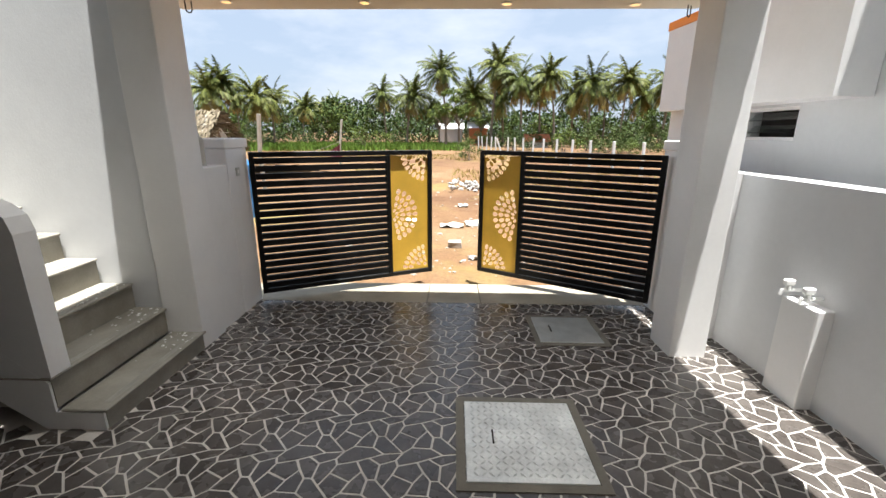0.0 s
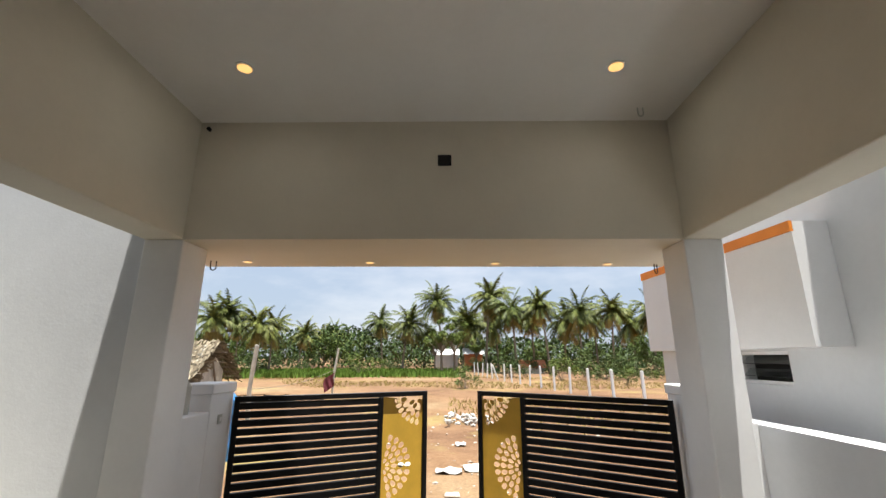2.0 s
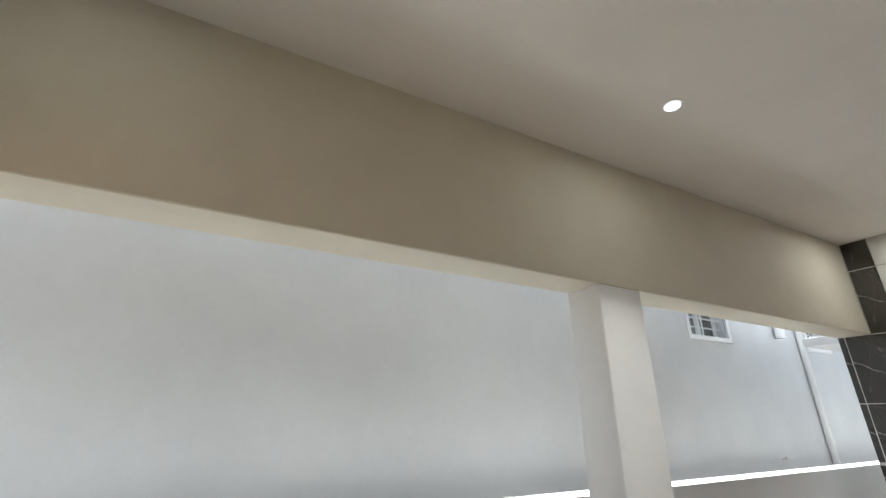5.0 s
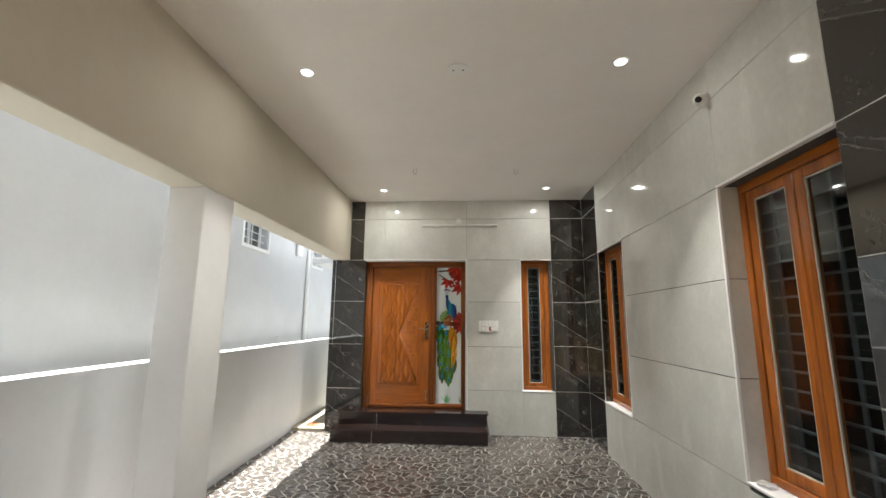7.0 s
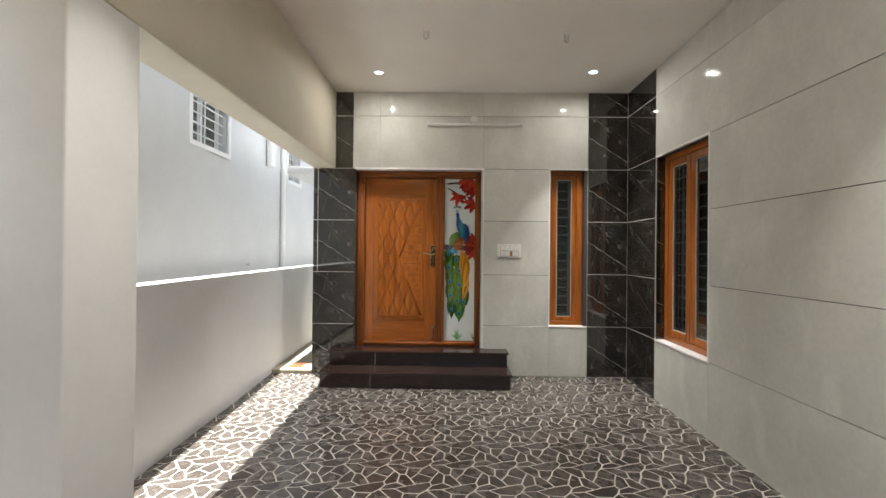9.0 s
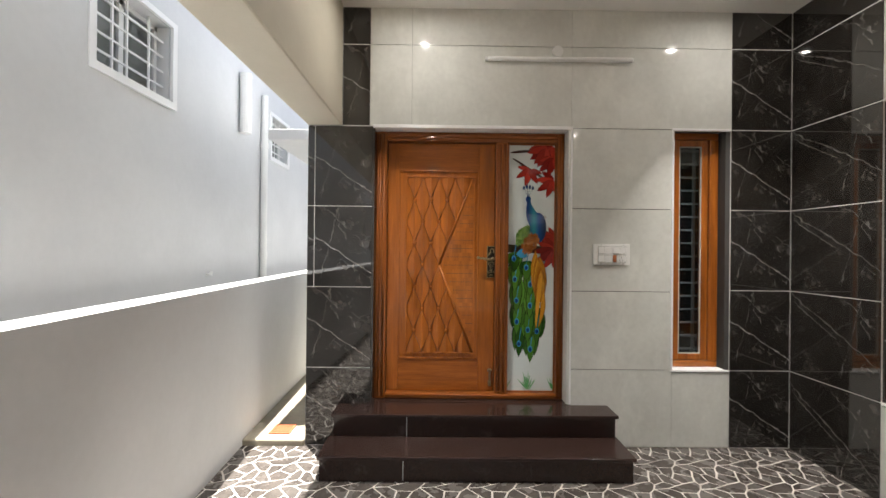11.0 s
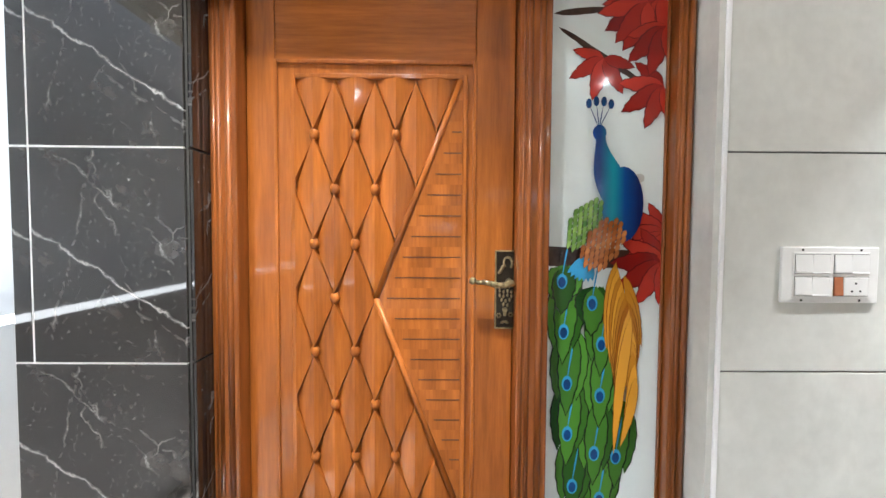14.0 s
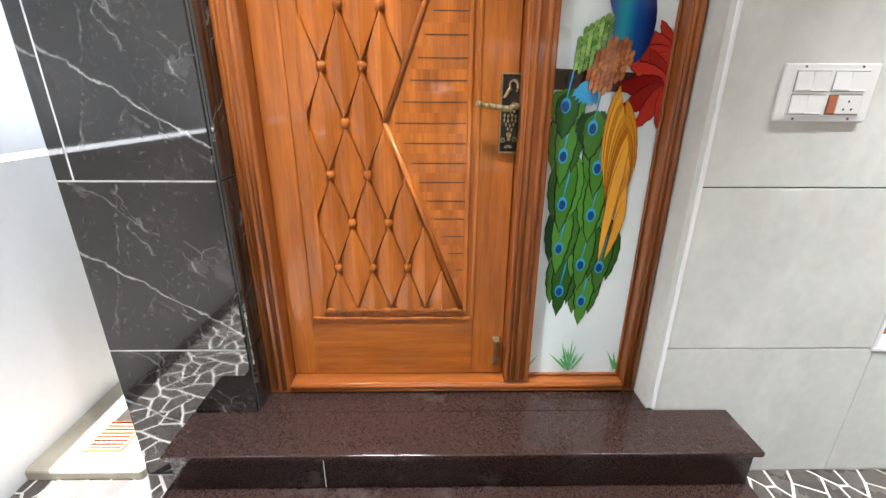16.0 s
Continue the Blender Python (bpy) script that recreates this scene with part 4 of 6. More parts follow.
for co, no in (((PX0, 0, 0), (-1, 0, 0)), ((PX1, 0, 0), (1, 0, 0)), ((0, 0, PZ0), (0, 0, -1)), ((0, 0, PZ1), (0, 0, 1))):
    bmesh.ops.bisect_plane(bm, geom=bm.verts[:] + bm.edges[:] + bm.faces[:], plane_co=co, plane_no=no, clear_outer=True)
for s_ in (1, -1):          # the field ends at the two slanting beads
    bmesh.ops.bisect_plane(bm, geom=bm.verts[:] + bm.edges[:] + bm.faces[:], plane_co=(VX, 0, VZ), plane_no=(1, 0, -SL * s_))
beyond = [f for f in bm.faces if f.calc_center_median().x > VX + abs(f.calc_center_median().z - VZ) * SL + 0.001]
bmesh.ops.delete(bm, geom=beyond, context="FACES")
bmesh.ops.recalc_face_normals(bm, faces=bm.faces)
part("carved_field", bm, "wood", leaf, "field of tall carved diamonds")
for j in range(7):
    for i in range(5):
        cx, cz = CX + i * DX, CZ - j * DZ
        if (i + j) % 2 == 0 and cx < VX + abs(cz - VZ) * SL - 0.03:
            bm = B()
            bmesh.ops.create_uvsphere(bm, u_segments=14, v_segments=8, radius=0.0165, matrix=Matrix.Translation((cx, YL - 0.006, cz)) @ Matrix.Diagonal((0.95, 0.9, 1.2, 1)))
            part("stud", bm, "wood", leaf, "", True)
# plain boards between the slanting beads and the edge; thin dark strips paint the shade of short level grooves
n = 21
for k in range(n):
    z0 = PZ0 + (PZ1 - PZ0) * k / n
    z1 = PZ0 + (PZ1 - PZ0) * (k + 1) / n
    lo, hi = VX + abs(z0 - VZ) * SL, VX + abs(z1 - VZ) * SL
    if z0 < VZ < z1:
        pts = [(lo, z0), (PX1, z0), (PX1, z1), (hi, z1), (VX, VZ)]
    else:
        pts = [(min(lo, PX1 - 0.001), z0), (PX1, z0), (PX1, z1), (min(hi, PX1 - 0.001), z1)]
    bm = B()
    prism(bm, pts, "y", YL - 0.013, YL + 0.006)
    part("board", bm, "wood", leaf)
    zm = (z0 + z1) / 2
    gx0 = VX + abs(zm - VZ) * SL + 0.034
    if gx0 < PX1 - 0.012:
        part("groove", box(gx0, PX1 - 0.003, YL - 0.0138, YL - 0.0128, zm - 0.0017, zm + 0.0017), "groove", leaf)
for z in (PZ1 - 0.004, 2 * VZ - PZ1 + 0.004):
    bm = B()
    end = max(z, PZ0 + 0.004)
    rod(bm, (VX, YL - 0.012, VZ), (VX + abs(end - VZ) * SL, YL - 0.012, end), 0.0095, 12)
    part("slanting_bead", bm, "wood", leaf, "", True)

# handle and bolt
HX0, HX1, HZ0, HZ1 = 0.877, 0.942, 1.252, 1.502
plate = part("lock_plate", box(HX0, HX1, YL - 0.008, YL - 0.0002, HZ0, HZ1, 0.003), "brass_dark", leaf, "antique brass lock plate with raised ornament")
bm = B()
for q in ((HX0, HX0 + 0.005, HZ0, HZ1), (HX1 - 0.005, HX1, HZ0, HZ1), (HX0 + 0.005, HX1 - 0.005, HZ0, HZ0 + 0.005), (HX0 + 0.005, HX1 - 0.005, HZ1 - 0.005, HZ1)):
    bx(bm, q[0], q[1], YL - 0.011, YL - 0.0078, q[2], q[3], 0.001)
part("rim", bm, "brass", plate)
bm = B()
mx = (HX0 + HX1) / 2
# scroll at the top
for a in range(12):
    th = -0.6 + a / 11 * 1.45 * math.pi
    rr = 0.020 - 0.0007 * a
    ball(bm, (mx + 0.006 + rr * 0.8 * math.cos(th), YL - 0.0095, 1.462 + rr * 1.1 * math.sin(th)), 0.0048 - 0.0001 * a, (1, 0.6, 1), 8, 6)
for a in range(7):
    ball(bm, (mx - 0.006 - 0.002 * a, YL - 0.0095, 1.452 - 0.0035 * a), 0.0065, (1, 0.5, 0.8), 8, 6)
# drops that fan out below the lever
for row, cnt in enumerate((3, 4, 4, 3, 2)):
    for k in range(cnt):
        ball(bm, (mx + 0.002 + (k - (cnt - 1) / 2) * 0.0125, YL - 0.009, 1.388 - 0.0145 * row - 0.003 * (k % 2)), 0.0046, (0.8, 0.5, 1.45), 8, 6)
# rosettes and a leaf at the foot
for px, pz in ((mx - 0.019, 1.294), (mx + 0.019, 1.297)):
    for a in range(6):
        ball(bm, (px + 0.006 * math.cos(a * 1.047), YL - 0.009, pz + 0.006 * math.sin(a * 1.047)), 0.0032, (1, 0.5, 1), 7, 5)
for a in (0.5, 1.2, 2.0, 2.7):
    ball(bm, (mx + 0.009 * math.cos(a), YL - 0.009, 1.268 + 0.007 * math.sin(a)), 0.005, (1.3, 0.5, 0.8), 8, 6)
part("ornament", bm, "brass", plate, "", True)
bm = B()
rod(bm, (mx, YL - 0.0078, 1.312), (mx, YL - 0.0115, 1.312), 0.0085, 16)
bx(bm, mx - 0.005, mx + 0.005, YL - 0.0110, YL - 0.0078, 1.292, 1.310, 0.001)
part("keyhole", bm, "brass", plate)
bm = B()
rod(bm, (mx + 0.012, YL - 0.005, 1.402), (mx + 0.012, YL - 0.055, 1.402), 0.0115, 14)
pts = [(mx + 0.012, 1.405), (mx - 0.006, 1.396), (mx - 0.026, 1.395), (mx - 0.048, 1.400), (mx - 0.070, 1.405), (mx - 0.090, 1.404), (mx - 0.104, 1.409)]
for k, (a, c) in enumerate(zip(pts, pts[1:])):
    rod(bm, (a[0], YL - 0.052, a[1]), (c[0], YL - 0.052, c[1]), 0.0105 - 0.0007 * k, 12, 0.0098 - 0.0007 * k)
    ball(bm, (c[0], YL - 0.052, c[1]), 0.0108 - 0.0006 * k, (0.5, 1, 1), 12, 8)
ball(bm, (mx - 0.106, YL - 0.052, 1.409), 0.0115, (1, 1, 1), 12, 8)
part("lever", bm, "brass", plate, "curved antique brass lever", True)
bm = B()
bx(bm, 0.890, 0.922, YL - 0.014, YL + 0.001, 0.512, 0.536, 0.004, 2)
rod(bm, (0.907, YL - 0.012, 0.52), (0.907, YL - 0.012, 0.425), 0.0075, 12)
ball(bm, (0.907, YL - 0.020, 0.526), 0.012, (1.3, 0.8, 0.8), 12, 8)
bx(bm, 0.895, 0.919, YL - 0.010, YL + 0.001, 0.400, 0.440, 0.003)
part("tower_bolt", bm, "brass", leaf, "small brass tower bolt", False)

# ---- painted glass beside the door ----
M["frost"] = plain("frosted_glass", (0.72, 0.79, 0.785), 0.05, vary=0.04, scale=3)
M["art_green"] = leaf_mat("green_glass_paint", (0.007, 0.045, 0.005), (0.085, 0.25, 0.03), 0.08)
M["art_lime"] = leaf_mat("pale_green_glass_paint", (0.04, 0.14, 0.015), (0.27, 0.44, 0.12), 0.08)
M["art_gold"] = leaf_mat("amber_glass_paint", (0.27, 0.085, 0.004), (0.64, 0.32, 0.03), 0.08)
M["art_red"] = leaf_mat("red_glass_paint", (0.22, 0.006, 0.006), (0.62, 0.045, 0.03), 0.08)
M["art_pink"] = leaf_mat("rose_glass_paint", (0.30, 0.07, 0.01), (0.66, 0.24, 0.08), 0.08)
M["art_blue"] = plain("blue_glass_paint", (0.008, 0.06, 0.22), 0.06, vary=0.5, scale=9)
M["art_teal"] = plain("shaded_blue_glass_paint", (0.010, 0.075, 0.26), 0.06, vary=0.3, scale=9)
tn, tl = M["art_teal"].node_tree.nodes, M["art_teal"].node_tree.links
tg = tn.new("ShaderNodeNewGeometry")
ts = tn.new("ShaderNodeSeparateXYZ")
tl.new(tg.outputs["Position"], ts.inputs[0])
tr = tn.new("ShaderNodeMapRange")
tr.inputs["From Min"].default_value, tr.inputs["From Max"].default_value = 1.20, 1.325
tl.new(ts.outputs["X"], tr.inputs["Value"])
tl.new(ramp_of(tn, tl, tr.outputs[0], [(0.0, (0.010, 0.045, 0.20)), (0.35, (0.02, 0.26, 0.34)), (0.65, (0.008, 0.06, 0.26)), (1.0, (0.004, 0.012, 0.08))]), [q for q in tn if q.type == "BSDF_PRINCIPLED"][0].inputs["Base Color"])
M["art_sky"] = plain("light_blue_glass_paint", (0.05, 0.33, 0.62), 0.06, vary=0.2)
M["art_dark"] = plain("dark_branch_paint", (0.05, 0.022, 0.014), 0.1, vary=0.5, scale=40)
M["art_grass"] = leaf_mat("grass_glass_paint", (0.10, 0.42, 0.16), (0.25, 0.55, 0.30), 0.1)
M["art_green_edge"] = plain("dark_green_edge_paint", (0.006, 0.028, 0.006), 0.08, vary=0.3)
M["art_gold_edge"] = plain("brown_edge_paint", (0.15, 0.045, 0.004), 0.08, vary=0.3)
M["art_red_edge"] = plain("dark_red_edge_paint", (0.10, 0.003, 0.004), 0.08, vary=0.3)
YG = 0.158
GX0, GX1, GZ0, GZ1 = 1.0355, 1.4125, 0.3585, 2.3055


def on_glass(x, z):
    """From the drawing's own grid to the pane."""
    return min(max(1.05 + (x - 1.0445) * 1.025, GX0 + 0.009), GX1 - 0.009), min(max(1.40 + (z - 1.395) * (1.035 if z > 1.395 or z < 0.6 else 1.095), GZ0 + 0.010), GZ1 - 0.010)


glass = part("sidelight", box(GX0, GX1, YG, YG + 0.008, GZ0, GZ1), "frost", door, "frosted white glass with a coloured plumage and leaf painting")
bm = B()
for q in ((GX0, GX0 + 0.009, GZ0, GZ1), (GX1 - 0.009, GX1, GZ0, GZ1), (GX0 + 0.009, GX1 - 0.009, GZ0, GZ0 + 0.010), (GX0 + 0.009, GX1 - 0.009, GZ1 - 0.010, GZ1)):
    bx(bm, q[0], q[1], YG - 0.014, YG - 0.0005, q[2], q[3], 0.003)
part("glazing_bead", bm, "wood_frame", glass)
LAYER = [0]


def blade(bm, root, tip, width, teeth=0, bend=0.0, wide=0.45, shade=None):
    """A leaf or feather outline from root to tip, each 0.05 mm over the last."""
    if shade is not None:
        r0, t0 = Vector((root[0], root[1])), Vector((tip[0], tip[1]))
        far = t0 + (t0 - r0).normalized() * width * 0.06
        blade(shade, root, (far.x, far.y), width * 1.13, teeth, bend, wide)
    LAYER[0] += 1
    y = YG - 0.0006 - LAYER[0] * 0.00005
    r, t = Vector((root[0], root[1])), Vector((tip[0], tip[1]))
    d = t - r
    nrm = Vector((-d.y, d.x)).normalized()
    steps_ = 5 + 2 * teeth
    sides = ([], [])
    for s, side in ((1, 0), (-1, 1)):
        for k in range(1, steps_):
            u = k / steps_
            w = width * (math.sin(math.pi * u ** (0.7 if wide < 0.5 else 1.3)) ** 0.8)
            if teeth and k % 2 == 0:
                w *= 0.93
            p = r + d * u + nrm * (s * w / 2 + bend * math.sin(math.pi * u))
            if teeth and k % 2 == 1:
                p = p + d.normalized() * width * 0.10
            sides[side].append(p)
    ring = [r] + sides[0] + [t] + sides[1][::-1]
    spots = [on_glass(p.x, p.y) for p in ring]
    bm.faces.new([bm.verts.new((x, y, z)) for x, z in spots])


def oval(bm, cx, cz, rx, rz, n=16, lift=0):
    LAYER[0] += 1
    y = YG - 0.0006 - LAYER[0] * 0.00005 - lift
    spots = [on_glass(cx + rx * math.cos(2 * math.pi * k / n), cz + rz * math.sin(2 * math.pi * k / n)) for k in range(n)]
    bm.faces.new([bm.verts.new((x, y, z)) for x, z in spots][::-1])


def art(name, material, bm):
    for f in bm.faces:
        if f.normal.y > 0:
            f.normal_flip()
    bmesh.ops.recalc_face_normals(bm, faces=bm.faces)
    part(name, bm, material, glass)


# branches
bm = B()
LAYER[0] += 1
bm.faces.new([bm.verts.new((x, YG - 0.0007, z)) for x, z in (on_glass(*q) for q in ((1.0, 1.446), (1.5, 1.436), (1.5, 1.492), (1.0, 1.507)))])
blade(bm, (1.0445, 2.205), (1.26, 2.225), 0.022, 2)
blade(bm, (1.095, 2.142), (1.38, 1.965), 0.022, 2)
blade(bm, (1.06, 2.165), (1.22, 2.07), 0.016, 3)
art("painted_branch", "art_dark", bm)
# tail: rows of overlapping blades, the top ones last
EYES = [(1.083, 1.400), (1.178, 1.336), (1.091, 1.252), (1.21, 1.216), (1.105, 1.099), (1.209, 1.063), (1.109, 0.948), (1.195, 0.889), (1.264, 0.879), (1.128, 0.789), (1.215, 0.750)]
bm, be, bc, bs, sh = B(), B(), B(), B(), B()
for ex, ez in EYES[::-1]:
    for k in (-1, 1):
        blade(bm, (ex + 0.012 + k * 0.01, ez + (0.17 if ez < 1.3 else 0.05)), (ex + k * 0.030, ez - 0.050), 0.056, 3, k * 0.012, 0.45, sh)
    blade(bm, (ex + 0.012, ez + (0.16 if ez < 1.3 else 0.05)), (ex - 0.002, ez - 0.095), 0.070, 3, 0.0, 0.45, sh)
    blade(bs, (ex + 0.018, ez + 0.12), (ex, ez + 0.01), 0.005)
    LAYER[0] += 2
    oval(be, ex, ez, 0.0165, 0.023, 14, 0.001)
    oval(bc, ex, ez - 0.003, 0.0115, 0.016, 14, 0.0014)
art("painted_plume_edge", "art_green_edge", sh)
art("painted_plume", "art_green", bm)
art("painted_stem", "art_sky", bs)
art("painted_spot", "art_sky", be)
art("painted_spot_centre", "art_blue", bc)
bm, sh = B(), B()
for k in range(9):
    u = k / 8
    blade(bm, (1.262 + 0.05 * u - 0.012, 1.46 - 0.16 * u), (1.225 + 0.11 * u - 0.04 * u * u * 2, 1.20 - 0.31 * u), 0.034, 3, -0.006, 0.45, sh)
    blade(bm, (1.275 + 0.045 * u, 1.42 - 0.30 * u), (1.335 - 0.06 * u, 1.21 - 0.30 * u), 0.030, 3, 0.006, 0.45, sh)
art("painted_amber_edge", "art_gold_edge", sh)
art("painted_amber_plume", "art_gold", bm)
bm = B()
for k in range(7):
    a = -2.45 + 0.2 * k
    blade(bm, (1.16, 1.475), (1.155 + 0.075 * math.cos(a), 1.475 + 0.078 * math.sin(a)), 0.028, 1)
art("painted_blue_feather", "art_sky", bm)
# a plain blue teardrop with a slim neck
bm = B()
LAYER[0] += 40
oval(bm, 1.264, 1.635, 0.064, 0.115, 24)
for k in range(19):
    u = k / 18
    oval(bm, 1.262 - 0.070 * math.sin(u * 1.55), 1.655 + 0.180 * u, 0.015 + 0.049 * (0.5 + 0.5 * math.cos(math.pi * u)) ** 0.9, 0.025, 16)
oval(bm, 1.188, 1.850, 0.021, 0.024, 18)
art("painted_teardrop", "art_teal", bm)
bm, b2 = B(), B()
for k in range(4):
    a = 2.0 - 0.30 * k
    blade(b2, (1.186, 1.862), (1.186 + 0.075 * math.cos(a), 1.862 + 0.078 * math.sin(a)), 0.003)
    oval(bm, 1.186 + 0.078 * math.cos(a), 1.862 + 0.082 * math.sin(a), 0.009, 0.015, 10)
art("painted_bud", "art_blue", bm)
art("painted_bud_stem", "art_blue", b2)
for nm, mt, cx, cz, rx, rz, tilt in (("painted_scale", "art_lime", 1.147, 1.575, 0.046, 0.092, -0.55), ("painted_rose_scale", "art_pink", 1.203, 1.515, 0.055, 0.080, -0.62)):
    bm, sh = B(), B()
    LAYER[0] += 60
    for j in range(8, -9, -1):
        for i in range(-5, 6):
            a, c = (i + 0.5 * (j % 2)) * 0.017, j * 0.0155
            if (a / rx) ** 2 + (c / rz) ** 2 > 1:
                continue
            px, pz = cx + a * math.cos(tilt) - c * math.sin(tilt), cz + a * math.sin(tilt) + c * math.cos(tilt)
            blade(bm, (px + 0.005, pz + 0.012), (px - 0.005, pz - 0.016), 0.0135, 0, 0.0, 0.45, sh)
            LAYER[0] -= 1.7
    art(nm + "_edge", "art_green_edge" if mt == "art_lime" else "art_red_edge", sh)
    art(nm, mt, bm)
# red leaves
bm, sh = B(), B()
LAYER[0] = 30
for cx, cz, n_, size, a0, a1 in ((1.20, 2.075, 5, 0.13, 2.9, 6.0), (1.385, 1.995, 5, 0.15, 2.5, 4.9), (1.37, 2.26, 6, 0.20, 2.9, 4.9), (1.33, 2.24, 4, 0.16, 2.7, 4.7), (1.40, 1.55, 5, 0.14, 2.1, 4.2), (1.40, 1.46, 6, 0.17, 2.2, 4.6), (1.385, 2.17, 4, 0.16, 3.4, 4.9)):
    for k in range(n_):
        a = a0 + (a1 - a0) * k / (n_ - 1)
        ln = size * (0.75 + 0.25 * math.sin(math.pi * k / (n_ - 1)))
        blade(bm, (cx, cz), (cx + ln * math.cos(a), cz + ln * math.sin(a)), ln * 0.36, 3, 0.0, 0.45, sh)
art("painted_red_edge", "art_red_edge", sh)
art("painted_red_leaf", "art_red", bm)
bm = B()
rnd = random.Random(9)
for gx_, cnt in ((1.03, 8), (1.20, 22), (1.385, 12)):
    for k in range(cnt):
        a = math.pi / 2 + rnd.uniform(-1.0, 1.0)
        ln = rnd.uniform(0.08, 0.15)
        blade(bm, (gx_ + rnd.uniform(-0.01, 0.01), 0.408), (gx_ + ln * math.cos(a) * 0.7, 0.408 + ln * math.sin(a)), 0.007)
art("painted_grass", "art_grass", bm)
bm = B()
rod(bm, (1.330, YG - 0.006, 1.732), (1.330, YG, 1.732), 0.014, 18)
part("peep_hole", bm, "steel", glass)

# ---- things on the walls and ceiling ----
panel = thing("switch_board", (1.795, -0.004, 1.368), "white modular switch board with four wide switches and a socket", "switch board")
SX0, SZ0 = 1.657, 1.367
part("plate", box(SX0, SX0 + 0.274, -0.010, -0.0005, SZ0, SZ0 + 0.157, 0.003, 2), "plastic", panel)
part("raised_rim", box(SX0 + 0.030, SX0 + 0.248, -0.0125, -0.0098, SZ0 + 0.014, SZ0 + 0.143, 0.0015), "plastic", panel)
for i in range(2):
    for j in range(2):
        x0, z0 = SX0 + 0.036 + i * 0.110, SZ0 + 0.021 + j * 0.063
        # dark sheet under the rockers, paints the shade in the gaps between them
        part("gap_shade", box(x0 - 0.0015, x0 + 0.0975, -0.0129, -0.0124, z0 - 0.0015, z0 + 0.0535), "grout_grey", panel)
        wide = 0.024 if (i, j) == (1, 0) else 0.047
        for q in range(2):
            if (i, j) == (1, 0) and q == 1:
                part("socket_face", box(x0 + 0.026, x0 + 0.096, -0.0150, -0.0128, z0, z0 + 0.052, 0.0015), "plastic", panel)
                continue
            a = x0 + q * 0.049
            bm = B()
            prism(bm, [(-0.0128, z0), (-0.0128, z0 + 0.052), (-0.0142, z0 + 0.052), (-0.0178 if q == 0 else -0.0150, z0 + 0.004), (-0.0165, z0)], "x", a, a + wide)
            part("rocker", bm, "terracotta" if (i, j) == (1, 0) else "plastic", panel, "orange-brown indicator switch" if (i, j) == (1, 0) else "")
# black discs on the face paint the shade of the socket holes
bm = B()
for px, pz in ((0.206, 0.056), (0.196, 0.034), (0.219, 0.034)):
    rod(bm, (SX0 + px, -0.0156, SZ0 + pz), (SX0 + px, -0.0149, SZ0 + pz), 0.0032, 8)
part("socket_hole_shade", bm, "dark_hole", panel)
for px, pz in ((0.058, 0.149), (0.222, 0.149), (0.058, 0.0075), (0.222, 0.0075)):
    part("screw_cap", box(SX0 + px - 0.003, SX0 + px + 0.003, -0.0108, -0.0099, SZ0 + pz - 0.003, SZ0 + pz + 0.003), "dark_hole", panel)

tube = thing("tube_light", (1.40, -0.03, 2.886), "slim white tube light fixed high on the tiled wall, unlit", "tube light")
part("batten", box(0.832, 1.94, -0.028, -0.001, 2.886, 2.912, 0.004), "plastic", tube)
bm = B()
rod(bm, (0.85, -0.034, 2.899), (1.92, -0.034, 2.899), 0.011, 12)
part("tube", bm, "tube", tube, "", True)
rosette = thing("wall_light_point", (1.372, -0.02, 2.958), "round white wiring cover on the tiled wall", "cover")
bm = B()
rod(bm, (1.372, -0.028, 2.958), (1.372, -0.001, 2.958), 0.040, 20)
part("cover", bm, "plastic", rosette)
bm = B()
rod(bm, (1.372, -0.036, 2.958), (1.372, -0.0285, 2.958), 0.028, 20)
part("cap", bm, "plastic", rosette)

cctv = thing("security_camera", (XW - 0.03, -3.28, 3.01), "small white dome security camera on the tiled wall", "camera")
bm = B()
rod(bm, (XW - 0.001, -3.28, 3.02), (XW - 0.028, -3.28, 3.02), 0.045, 18)
part("mount", bm, "plastic", cctv)
bm = B()
ball(bm, (XW - 0.055, -3.30, 3.01), 0.042, (1, 1, 1), 16, 10)
shell = part("shell", bm, "plastic", cctv, "", True)
bm = B()
rod(bm, (XW - 0.075, -3.325, 2.995), (XW - 0.086, -3.338, 2.99), 0.020, 16)
part("lens", bm, "dark_hole", shell)

LAMPS = [(0.352, -5.94), (2.55, -5.93), (0.36, -3.335), (2.57, -3.35), (0.356, -0.545), (2.55, -0.575)]
first = None
